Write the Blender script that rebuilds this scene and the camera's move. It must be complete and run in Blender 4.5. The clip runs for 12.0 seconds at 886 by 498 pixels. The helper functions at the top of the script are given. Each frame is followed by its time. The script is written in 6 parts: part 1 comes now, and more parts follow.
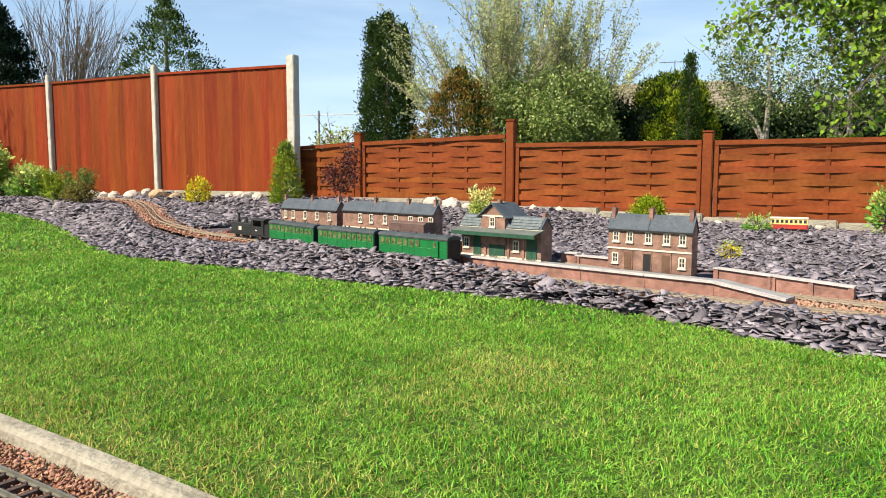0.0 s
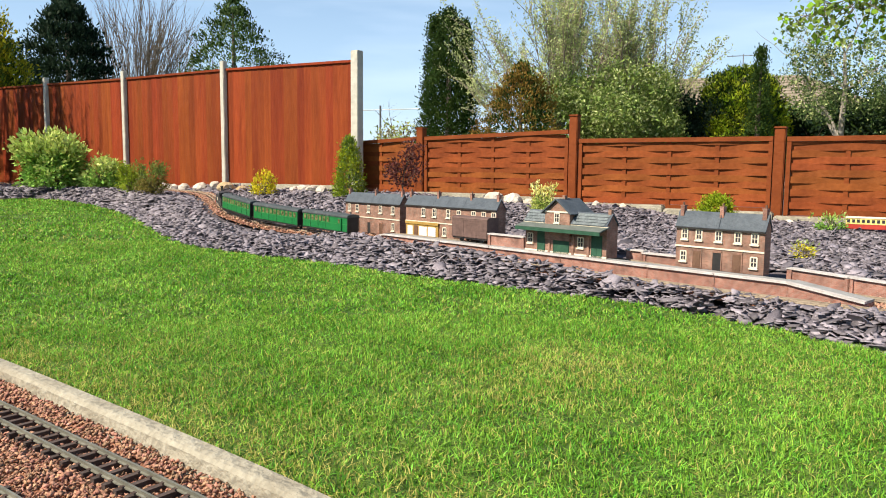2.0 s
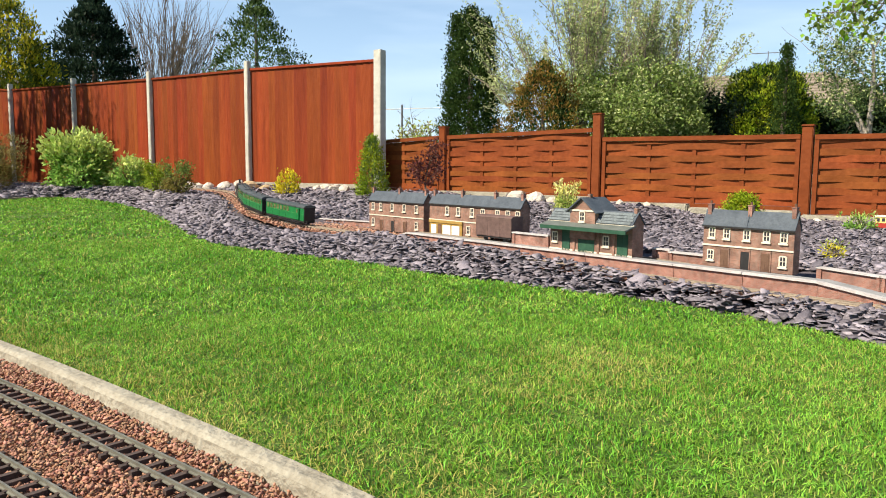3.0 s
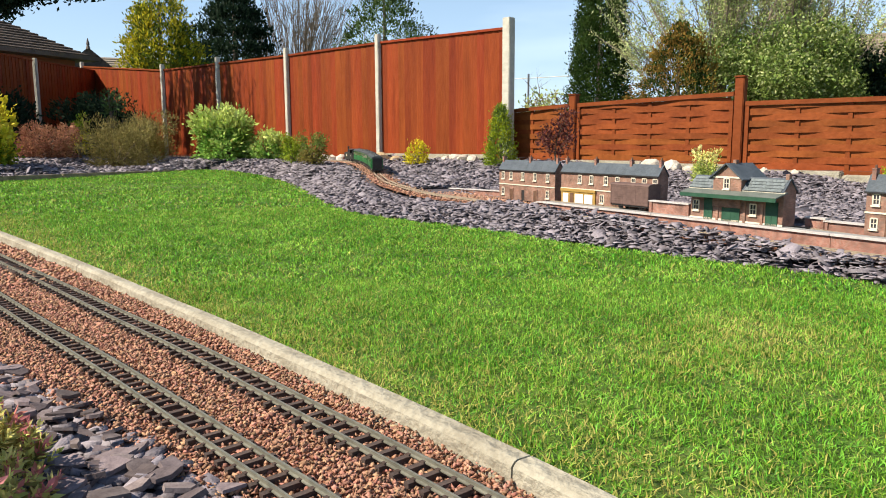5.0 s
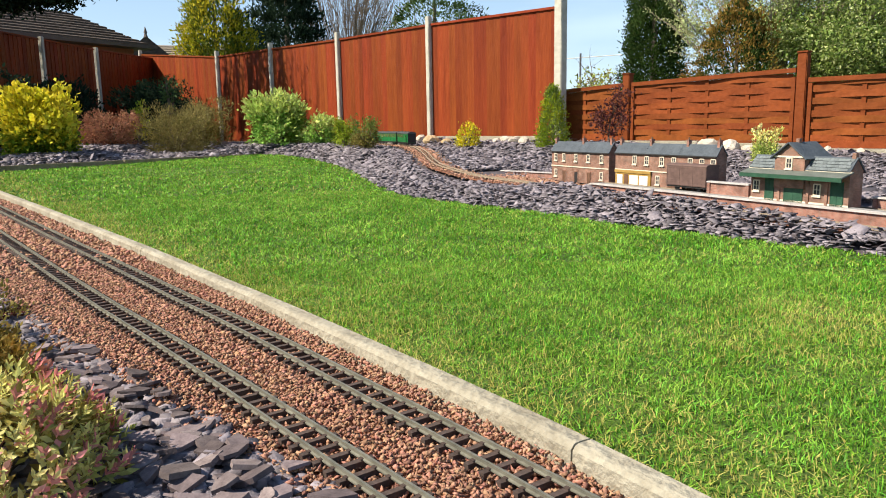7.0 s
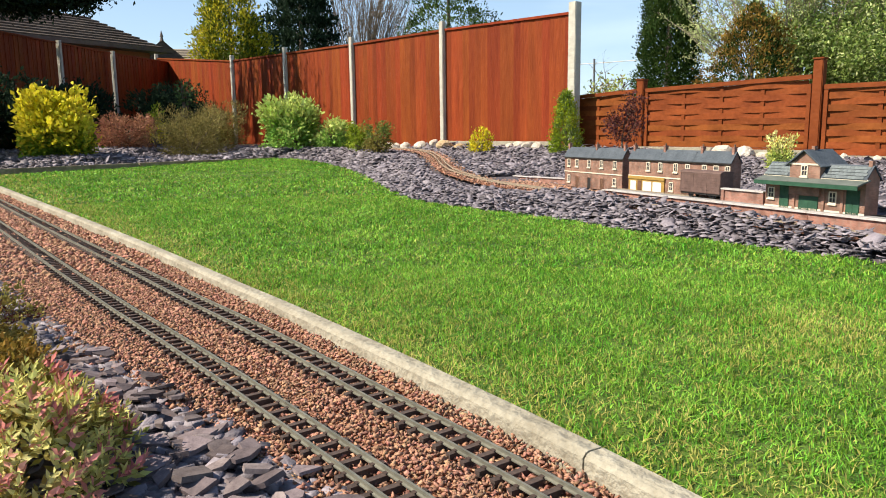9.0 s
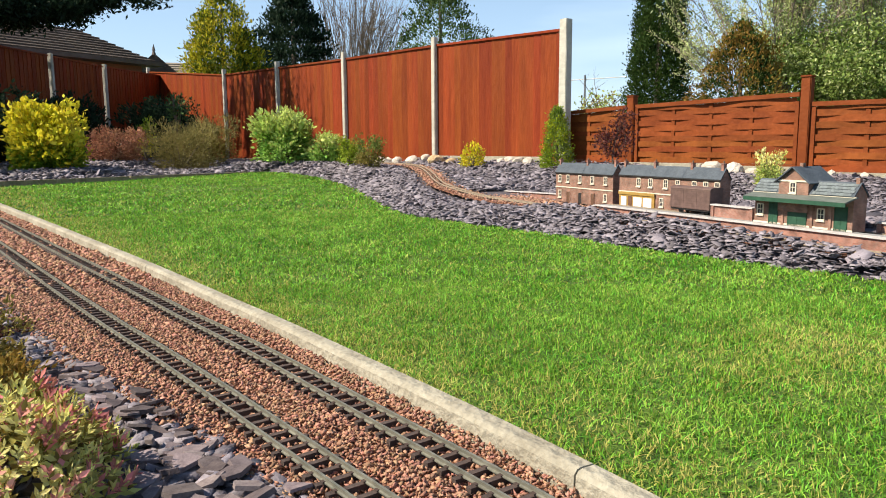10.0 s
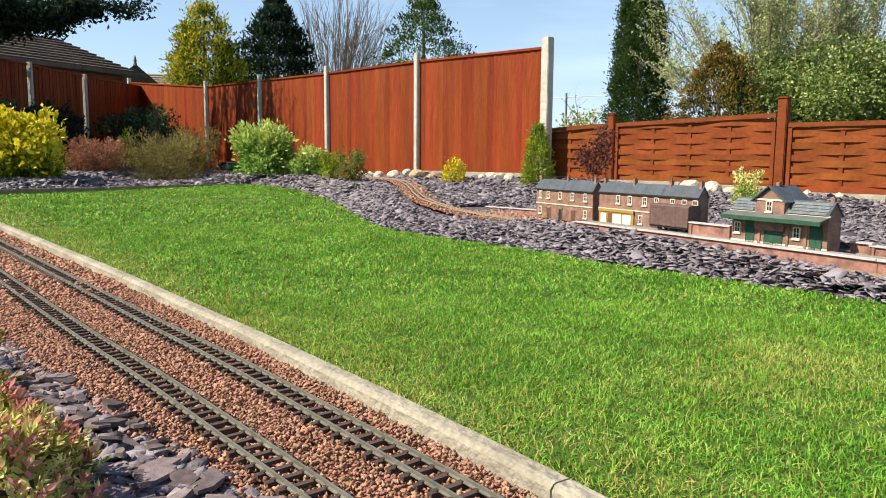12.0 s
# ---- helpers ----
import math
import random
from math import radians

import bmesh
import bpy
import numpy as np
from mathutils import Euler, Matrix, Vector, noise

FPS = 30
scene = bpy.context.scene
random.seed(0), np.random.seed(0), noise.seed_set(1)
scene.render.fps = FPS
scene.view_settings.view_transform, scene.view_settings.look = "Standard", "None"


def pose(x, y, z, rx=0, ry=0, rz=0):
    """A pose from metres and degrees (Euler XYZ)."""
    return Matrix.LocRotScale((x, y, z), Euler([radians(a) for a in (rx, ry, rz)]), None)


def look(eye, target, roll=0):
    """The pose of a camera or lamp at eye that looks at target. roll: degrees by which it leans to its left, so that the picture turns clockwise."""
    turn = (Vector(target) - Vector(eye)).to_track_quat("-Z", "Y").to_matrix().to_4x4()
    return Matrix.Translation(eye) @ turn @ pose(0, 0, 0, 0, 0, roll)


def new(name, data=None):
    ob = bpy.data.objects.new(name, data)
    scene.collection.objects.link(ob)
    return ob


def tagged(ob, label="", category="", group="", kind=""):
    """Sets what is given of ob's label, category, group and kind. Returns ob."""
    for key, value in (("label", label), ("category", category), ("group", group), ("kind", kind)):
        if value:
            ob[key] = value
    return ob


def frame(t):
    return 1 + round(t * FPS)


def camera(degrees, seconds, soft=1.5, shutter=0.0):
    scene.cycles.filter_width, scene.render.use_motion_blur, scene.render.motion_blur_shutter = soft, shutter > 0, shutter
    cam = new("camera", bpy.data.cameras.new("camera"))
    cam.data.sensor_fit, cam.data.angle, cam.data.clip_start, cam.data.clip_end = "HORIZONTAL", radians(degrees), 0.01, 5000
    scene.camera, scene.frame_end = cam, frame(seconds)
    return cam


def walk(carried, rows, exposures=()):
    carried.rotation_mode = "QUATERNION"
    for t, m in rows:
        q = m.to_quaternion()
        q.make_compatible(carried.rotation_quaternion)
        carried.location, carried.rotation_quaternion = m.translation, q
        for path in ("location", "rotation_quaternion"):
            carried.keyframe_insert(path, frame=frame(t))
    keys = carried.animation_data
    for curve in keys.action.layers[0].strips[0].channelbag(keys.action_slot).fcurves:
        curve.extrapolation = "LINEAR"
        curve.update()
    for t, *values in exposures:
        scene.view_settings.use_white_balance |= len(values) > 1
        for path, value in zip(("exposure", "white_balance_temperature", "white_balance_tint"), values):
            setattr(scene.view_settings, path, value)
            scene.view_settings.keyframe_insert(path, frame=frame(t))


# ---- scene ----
cam = camera(61.87, 12.0, soft=1.0)
PATH = [
    (0.0, 0.104, 0.025, 0.469, 84.41, -0.10, -0.09),
    (0.5, 0.094, 0.021, 0.469, 84.31, -0.14, 1.65),
    (1.0, 0.085, 0.018, 0.469, 84.21, -0.40, 2.88),
    (1.5, 0.079, 0.017, 0.470, 84.13, -0.53, 3.70),
    (2.0, 0.075, 0.015, 0.469, 84.00, -0.55, 4.40),
    (2.5, 0.068, 0.013, 0.468, 83.94, -0.47, 5.08),
    (2.7, 0.063, 0.011, 0.468, 83.93, -0.47, 5.37),
    (4.3, 0.026, 0.004, 0.453, 83.26, -0.11, 11.32),
    (4.5, 0.021, 0.005, 0.451, 82.87, 0.09, 12.53),
    (5.0, 0.009, 0.004, 0.448, 81.73, 0.26, 15.44),
    (5.5, 0.002, 0.002, 0.448, 81.25, 0.12, 17.44),
    (6.0, -0.000, -0.000, 0.450, 80.79, 0.08, 18.37),
    (6.5, -0.001, -0.001, 0.450, 80.36, 0.44, 18.83),
    (7.0, -0.002, -0.002, 0.449, 80.43, 1.01, 19.25),
    (9.0, -0.003, -0.003, 0.452, 80.79, 0.70, 20.24),
    (9.5, -0.002, -0.005, 0.454, 81.27, 0.56, 19.83),
    (10.0, -0.003, -0.007, 0.456, 81.88, 0.42, 19.59),
    (10.5, -0.004, -0.006, 0.456, 82.12, 0.38, 19.26),
    (11.0, -0.003, -0.007, 0.454, 82.62, 0.55, 18.87),
    (11.5, -0.003, -0.008, 0.457, 82.90, 0.43, 18.60),
    (12.0, -0.000, -0.005, 0.452, 83.06, -0.42, 18.21),
]
walk(cam, [(t, pose(*p)) for t, *p in PATH])

# ---- light ----
SUN_FROM = Vector((-0.85, -0.53, 0.97)).normalized()
world = bpy.data.worlds.new("sky")
scene.world = world
world.use_nodes = True
wn, wl = world.node_tree.nodes, world.node_tree.links
sky = wn.new("ShaderNodeTexSky")
sky.sky_type, sky.sun_disc = "NISHITA", False
sky.sun_elevation = math.asin(SUN_FROM.z)
sky.sun_rotation = math.atan2(SUN_FROM.x, SUN_FROM.y)
sky.air_density, sky.dust_density, sky.ozone_density = 1.0, 0.2, 1.6
rich = wn.new("ShaderNodeHueSaturation")
rich.inputs["Saturation"].default_value = 1.2
wl.new(sky.outputs[0], rich.inputs["Color"])
# thin high cloud
sky_at, veil, veil_range, haze = wn.new("ShaderNodeTexCoord"), wn.new("ShaderNodeTexNoise"), wn.new("ShaderNodeMapRange"), wn.new("ShaderNodeMix")
spread = wn.new("ShaderNodeMapping")
spread.inputs["Scale"].default_value = (1.6, 1.6, 9.0)
wl.new(sky_at.outputs["Generated"], spread.inputs["Vector"])
wl.new(spread.outputs[0], veil.inputs["Vector"])
veil.inputs["Scale"].default_value, veil.inputs["Detail"].default_value = 1.3, 5
veil_range.inputs["From Min"].default_value, veil_range.inputs["From Max"].default_value = 0.48, 0.75
veil_range.inputs["To Max"].default_value = 0.45
wl.new(veil.outputs["Fac"], veil_range.inputs["Value"])
haze.data_type = "RGBA"
wl.new(veil_range.outputs[0], haze.inputs[0])
wl.new(rich.outputs[0], haze.inputs[6])
haze.inputs[7].default_value = (9.5, 11.0, 12.5, 1)
# the air pales towards the horizon
up_down, low_air, pale = wn.new("ShaderNodeSeparateXYZ"), wn.new("ShaderNodeMapRange"), wn.new("ShaderNodeMix")
wl.new(sky_at.outputs["Generated"], up_down.inputs[0])
wl.new(up_down.outputs[2], low_air.inputs["Value"])
low_air.interpolation_type = "SMOOTHSTEP"
low_air.inputs["From Min"].default_value, low_air.inputs["From Max"].default_value = 0.0, 0.6
low_air.inputs["To Min"].default_value, low_air.inputs["To Max"].default_value = 0.5, 0.0
pale.data_type = "RGBA"
wl.new(low_air.outputs[0], pale.inputs[0])
wl.new(haze.outputs[2], pale.inputs[6])
pale.inputs[7].default_value = (7.0, 10.1, 14.0, 1)
wl.new(pale.outputs[2], wn["Background"].inputs[0])
wn["Background"].inputs[1].default_value = 0.07
sun_data = bpy.data.lights.new("sun", "SUN")
sun_data.energy, sun_data.angle, sun_data.color = 5.0, radians(0.6), (1.0, 0.92, 0.79)
sun = new("sun", sun_data)
sun.matrix_world = look(SUN_FROM * 50, (0, 0, 0))
scene.view_settings.exposure = 0.7
scene.view_settings.use_white_balance = True
scene.view_settings.white_balance_temperature, scene.view_settings.white_balance_tint = 6850, 12

# ---- materials ----
def mat(name, c1, c2, rough=0.8, scale=20.0, bump=0.3, fine=6.0, metal=0.0, island=0.0, each=0.0, translucent=0.0, spec=0.4):
    """Two-colour surface with coarse and fine noise; island / each: how far single pieces differ."""
    m = bpy.data.materials.new(name)
    m.use_nodes = True
    n, l = m.node_tree.nodes, m.node_tree.links
    b = n["Principled BSDF"]
    tc = n.new("ShaderNodeTexCoord")
    na, nb = n.new("ShaderNodeTexNoise"), n.new("ShaderNodeTexNoise")
    na.inputs["Scale"].default_value, nb.inputs["Scale"].default_value = scale, scale * fine
    na.inputs["Detail"].default_value, nb.inputs["Detail"].default_value = 5, 4
    l.new(tc.outputs["Object"], na.inputs["Vector"])
    l.new(tc.outputs["Object"], nb.inputs["Vector"])
    mix = n.new("ShaderNodeMix")
    mix.data_type = "RGBA"
    mix.inputs[6].default_value, mix.inputs[7].default_value = (*c1, 1), (*c2, 1)
    add = n.new("ShaderNodeMath")
    add.operation = "MULTIPLY_ADD"
    l.new(nb.outputs["Fac"], add.inputs[0])
    add.inputs[1].default_value = 0.6
    l.new(na.outputs["Fac"], add.inputs[2])
    sub = n.new("ShaderNodeMath")
    sub.operation, sub.use_clamp = "MULTIPLY_ADD", True
    l.new(add.outputs[0], sub.inputs[0])
    sub.inputs[1].default_value, sub.inputs[2].default_value = 2.2, -1.26
    l.new(sub.outputs[0], mix.inputs[0])
    colour = mix.outputs[2]
    if island or each:
        src = n.new("ShaderNodeNewGeometry").outputs["Random Per Island"] if island else n.new("ShaderNodeObjectInfo").outputs["Random"]
        hsv = n.new("ShaderNodeHueSaturation")
        v = n.new("ShaderNodeMapRange")
        amount = island or each
        v.inputs["To Min"].default_value, v.inputs["To Max"].default_value = 1 - amount, 1 + amount
        l.new(src, v.inputs["Value"])
        l.new(v.outputs[0], hsv.inputs["Value"])
        h = n.new("ShaderNodeMapRange")
        mul = n.new("ShaderNodeMath")
        mul.operation = "MULTIPLY"
        mul.inputs[1].default_value = 7.31
        frac = n.new("ShaderNodeMath")
        frac.operation = "FRACT"
        l.new(src, mul.inputs[0])
        l.new(mul.outputs[0], frac.inputs[0])
        l.new(frac.outputs[0], h.inputs["Value"])
        h.inputs["To Min"].default_value, h.inputs["To Max"].default_value = 0.5 - amount * 0.045, 0.5 + amount * 0.045
        l.new(h.outputs[0], hsv.inputs["Hue"])
        l.new(colour, hsv.inputs["Color"])
        colour = hsv.outputs[0]
    l.new(colour, b.inputs["Base Color"])
    b.inputs["Roughness"].default_value, b.inputs["Metallic"].default_value = rough, metal
    b.inputs["Specular IOR Level"].default_value = spec
    if bump:
        bp = n.new("ShaderNodeBump")
        bp.inputs["Strength"].default_value, bp.inputs["Distance"].default_value = bump, 0.3 / scale
        l.new(nb.outputs["Fac"], bp.inputs["Height"])
        l.new(bp.outputs[0], b.inputs["Normal"])
    if translucent:
        tr, ms = n.new("ShaderNodeBsdfTranslucent"), n.new("ShaderNodeMixShader")
        l.new(colour, tr.inputs["Color"])
        ms.inputs[0].default_value = translucent
        l.new(b.outputs[0], ms.inputs[1])
        l.new(tr.outputs[0], ms.inputs[2])
        l.new(ms.outputs[0], n["Material Output"].inputs["Surface"])
    return m


def leaf_mat(name, c1, c2, island=0.38, rough=0.65, spec=0.12, through_light=0.3):
    return mat(name, c1, c2, rough, 3.0, 0, island=island, translucent=through_light, spec=spec)


def board_mat(name, c1, c2, rough=0.6):
    """Stained timber with grain drawn out along z."""
    m = mat(name, c1, c2, rough, 3.0, 0.25, each=0.16, spec=0.15)
    n, l = m.node_tree.nodes, m.node_tree.links
    mp = n.new("ShaderNodeMapping")
    mp.inputs["Scale"].default_value = (4.5, 4.5, 0.4)
    l.new(n.new("ShaderNodeNewGeometry").outputs["Position"], mp.inputs["Vector"])
    for x in n:
        if x.type == "TEX_NOISE":
            l.new(mp.outputs[0], x.inputs["Vector"])
    return m


def brick_mat(name, c1, c2, mortar, size=0.011):
    m = bpy.data.materials.new(name)
    m.use_nodes = True
    n, l = m.node_tree.nodes, m.node_tree.links
    tc, sep, comb = n.new("ShaderNodeTexCoord"), n.new("ShaderNodeSeparateXYZ"), n.new("ShaderNodeCombineXYZ")
    addn = n.new("ShaderNodeMath")
    l.new(tc.outputs["Object"], sep.inputs[0])
    l.new(sep.outputs[0], addn.inputs[0])
    l.new(sep.outputs[1], addn.inputs[1])
    l.new(addn.outputs[0], comb.inputs[0])
    l.new(sep.outputs[2], comb.inputs[1])
    br = n.new("ShaderNodeTexBrick")
    br.inputs["Scale"].default_value = 1.0
    br.inputs["Brick Width"].default_value, br.inputs["Row Height"].default_value = size, size * 0.36
    br.inputs["Mortar Size"].default_value = size * 0.05
    br.inputs["Color1"].default_value, br.inputs["Color2"].default_value, br.inputs["Mortar"].default_value = (*c1, 1), (*c2, 1), (*mortar, 1)
    l.new(comb.outputs[0], br.inputs["Vector"])
    no = n.new("ShaderNodeTexNoise")
    no.inputs["Scale"].default_value, no.inputs["Detail"].default_value = 22, 5
    l.new(tc.outputs["Object"], no.inputs["Vector"])
    mr = n.new("ShaderNodeMapRange")
    mr.inputs["From Min"].default_value, mr.inputs["From Max"].default_value = 0.3, 0.7
    mr.inputs["To Min"].default_value, mr.inputs["To Max"].default_value = 0.6, 1.3
    l.new(no.outputs["Fac"], mr.inputs["Value"])
    hsv = n.new("ShaderNodeHueSaturation")
    l.new(mr.outputs[0], hsv.inputs["Value"])
    l.new(br.outputs["Color"], hsv.inputs["Color"])
    b = n["Principled BSDF"]
    l.new(hsv.outputs[0], b.inputs["Base Color"])
    b.inputs["Roughness"].default_value = 0.85
    return m


M = {
    "far_ground": mat("far_ground", (0.05, 0.09, 0.03), (0.1, 0.12, 0.05), 0.95, 0.3, 0.3),
    "turf": mat("turf", (0.045, 0.105, 0.01), (0.095, 0.16, 0.02), 0.95, 3, 0.6),
    "grass": leaf_mat("grass", (0.112, 0.305, 0.022), (0.25, 0.48, 0.062), 0.62, 0.55, 0.22, 0.25),
    "dry_grass": leaf_mat("dry_grass", (0.4, 0.39, 0.09), (0.54, 0.5, 0.16), 0.25),
    "slate_bed": mat("slate_bed", (0.07, 0.06, 0.068), (0.13, 0.112, 0.125), 0.9, 30, 0.6),
    "slate": mat("slate", (0.138, 0.122, 0.139), (0.262, 0.236, 0.258), 0.62, 25, 0.3, island=0.55, spec=0.3),
    "slate_piece": mat("slate_piece", (0.115, 0.092, 0.094), (0.21, 0.17, 0.168), 0.78, 1.2, 0.1, each=0.5, spec=0.15),
    "ballast": mat("ballast", (0.285, 0.135, 0.084), (0.45, 0.258, 0.172), 0.9, 60, 0.4, island=0.45),
    "dusty_ballast": mat("dusty_ballast", (0.34, 0.18, 0.115), (0.48, 0.29, 0.2), 0.9, 60, 0.4, island=0.35),
    "dusty_rail": mat("dusty_rail", (0.24, 0.19, 0.14), (0.36, 0.3, 0.22), 0.7, 20, 0.1),
    "dusty_sleeper": mat("dusty_sleeper", (0.11, 0.075, 0.055), (0.2, 0.14, 0.1), 0.85, 40, 0.2),
    "ballast_bed": mat("ballast_bed", (0.24, 0.1, 0.058), (0.38, 0.18, 0.11), 0.95, 90, 0.8),
    "concrete": mat("concrete", (0.25, 0.225, 0.165), (0.42, 0.395, 0.31), 0.9, 7, 0.35, fine=9.0),
    "post_concrete": mat("post_concrete", (0.4, 0.385, 0.32), (0.56, 0.545, 0.46), 0.9, 3, 0.15),
    "rail": mat("rail", (0.14, 0.14, 0.11), (0.25, 0.245, 0.195), 0.45, 20, 0.1, metal=0.3),
    "sleeper": mat("sleeper", (0.04, 0.028, 0.024), (0.095, 0.066, 0.055), 0.75, 40, 0.2),
    "fence": board_mat("fence", (0.175, 0.031, 0.007), (0.265, 0.054, 0.012)),
    "weave": mat("weave", (0.165, 0.041, 0.009), (0.265, 0.07, 0.017), 0.6, 5, 0.1, each=0.14, spec=0.15),
    "weave_post": mat("weave_post", (0.155, 0.036, 0.008), (0.22, 0.054, 0.013), 0.6, 5, 0.1, spec=0.15),
    "timber": mat("timber", (0.16, 0.13, 0.08), (0.3, 0.25, 0.17), 0.85, 9, 0.4),
    "stone": mat("stone", (0.46, 0.4, 0.31), (0.7, 0.64, 0.55), 0.85, 9, 0.5),
    "tan_stone": mat("tan_stone", (0.45, 0.32, 0.17), (0.6, 0.46, 0.28), 0.85, 9, 0.5),
    "brick": brick_mat("brick", (0.19, 0.085, 0.055), (0.3, 0.145, 0.1), (0.24, 0.19, 0.15)),
    "red_brick": brick_mat("red_brick", (0.22, 0.085, 0.056), (0.33, 0.14, 0.1), (0.3, 0.22, 0.18)),
    "roof": mat("roof", (0.045, 0.06, 0.076), (0.085, 0.105, 0.125), 0.7, 14, 0.25),
    "tile_roof": mat("tile_roof", (0.11, 0.135, 0.14), (0.2, 0.23, 0.235), 0.7, 30, 0.3, each=0.2),
    "cream": mat("cream", (0.62, 0.55, 0.42), (0.74, 0.67, 0.53), 0.7, 30, 0.1),
    "white": mat("white", (0.7, 0.68, 0.62), (0.82, 0.8, 0.75), 0.6, 30, 0.1),
    "coping": mat("coping", (0.38, 0.36, 0.34), (0.58, 0.55, 0.53), 0.8, 20, 0.2),
    "platform_top": mat("platform_top", (0.22, 0.22, 0.21), (0.34, 0.34, 0.33), 0.85, 20, 0.2),
    "window_dark": mat("window_dark", (0.03, 0.03, 0.035), (0.06, 0.06, 0.07), 0.2, 30, 0),
    "door_brown": mat("door_brown", (0.1, 0.05, 0.03), (0.16, 0.09, 0.055), 0.6, 40, 0.1),
    "dark": mat("dark", (0.012, 0.012, 0.012), (0.03, 0.028, 0.027), 0.6, 30, 0.1),
    "canopy_green": mat("canopy_green", (0.014, 0.06, 0.035), (0.028, 0.095, 0.055), 0.6, 30, 0.1),
    "canopy_roof": mat("canopy_roof", (0.09, 0.11, 0.095), (0.15, 0.17, 0.15), 0.7, 20, 0.2),
    "ochre": mat("ochre", (0.3, 0.18, 0.04), (0.4, 0.26, 0.07), 0.6, 30, 0.1),
    "wagon": mat("wagon", (0.1, 0.06, 0.05), (0.16, 0.1, 0.085), 0.7, 40, 0.2),
    "coach_green": mat("coach_green", (0.006, 0.13, 0.036), (0.012, 0.18, 0.05), 0.32, 20, 0.03, spec=0.5),
    "coach_roof": mat("coach_roof", (0.04, 0.052, 0.055), (0.075, 0.09, 0.09), 0.55, 20, 0.1),
    # pale yellow patches in the pane colour stand for light seen through the coach
    "coach_glass": mat("coach_glass", (0.012, 0.03, 0.014), (0.2, 0.2, 0.09), 0.12, 60, 0),
    "coach_line": mat("coach_line", (0.03, 0.26, 0.07), (0.08, 0.32, 0.09), 0.5, 30, 0),
    "loco": mat("loco", (0.018, 0.02, 0.02), (0.04, 0.043, 0.042), 0.45, 20, 0.05),
    "red_paint": mat("red_paint", (0.35, 0.03, 0.02), (0.45, 0.05, 0.03), 0.5, 20, 0.05),
    "yellow_paint": mat("yellow_paint", (0.7, 0.55, 0.16), (0.8, 0.66, 0.25), 0.5, 20, 0.05),
    "steel": mat("steel", (0.2, 0.2, 0.2), (0.35, 0.35, 0.35), 0.4, 30, 0.05, metal=0.8),
    "bark": mat("bark", (0.09, 0.07, 0.05), (0.2, 0.16, 0.12), 0.9, 8, 0.6),
    "pale_bark": mat("pale_bark", (0.28, 0.25, 0.2), (0.42, 0.38, 0.32), 0.9, 8, 0.5),
    "twig": mat("twig", (0.22, 0.17, 0.13), (0.34, 0.28, 0.23), 0.9, 8, 0.2),
    "house_wall": mat("house_wall", (0.28, 0.12, 0.08), (0.36, 0.17, 0.12), 0.9, 6, 0.2),
    "pantile": mat("pantile", (0.06, 0.042, 0.032), (0.125, 0.092, 0.07), 0.85, 3, 0.4),
    "buff_tile": mat("buff_tile", (0.2, 0.165, 0.12), (0.3, 0.25, 0.185), 0.85, 3, 0.4),
    "fascia": mat("fascia", (0.1, 0.08, 0.07), (0.15, 0.12, 0.1), 0.7, 6, 0.1),
}
LEAF = {
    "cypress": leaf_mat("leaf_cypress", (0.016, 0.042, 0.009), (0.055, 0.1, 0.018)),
    "willow": leaf_mat("leaf_willow", (0.3, 0.37, 0.13), (0.52, 0.58, 0.27)),
    "shrub_green": leaf_mat("leaf_shrub", (0.075, 0.14, 0.025), (0.27, 0.36, 0.09)),
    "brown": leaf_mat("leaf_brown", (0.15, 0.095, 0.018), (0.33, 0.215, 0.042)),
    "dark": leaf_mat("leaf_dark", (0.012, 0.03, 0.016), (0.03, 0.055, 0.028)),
    "gold": leaf_mat("leaf_gold", (0.34, 0.34, 0.015), (0.58, 0.5, 0.03)),
    "globe": leaf_mat("leaf_globe", (0.06, 0.11, 0.015), (0.2, 0.24, 0.03)),
    "maple": leaf_mat("leaf_maple", (0.12, 0.27, 0.015), (0.3, 0.48, 0.05)),
    "mid": leaf_mat("leaf_mid", (0.06, 0.12, 0.035), (0.15, 0.22, 0.07)),
    "yellow": leaf_mat("leaf_yellow", (0.56, 0.5, 0.02), (0.74, 0.66, 0.07)),
    "heather": leaf_mat("leaf_heather", (0.25, 0.1, 0.058), (0.43, 0.23, 0.14)),
    "broom": leaf_mat("leaf_broom", (0.15, 0.135, 0.04), (0.32, 0.27, 0.1)),
    "varieg": leaf_mat("leaf_varieg", (0.15, 0.34, 0.05), (0.36, 0.56, 0.13)),
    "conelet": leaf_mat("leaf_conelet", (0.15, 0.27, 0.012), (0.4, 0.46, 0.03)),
    "purple": leaf_mat("leaf_purple", (0.07, 0.02, 0.018), (0.16, 0.06, 0.05)),
    "box": leaf_mat("leaf_box", (0.12, 0.22, 0.015), (0.32, 0.4, 0.04)),
    "pale": leaf_mat("leaf_pale", (0.34, 0.48, 0.09), (0.52, 0.6, 0.19)),
    "pink": leaf_mat("leaf_pink", (0.42, 0.08, 0.09), (0.74, 0.36, 0.3)),
    "cream_leaf": leaf_mat("leaf_cream", (0.42, 0.44, 0.06), (0.8, 0.76, 0.32)),
    "olive": leaf_mat("leaf_olive", (0.16, 0.15, 0.035), (0.34, 0.28, 0.08)),
}


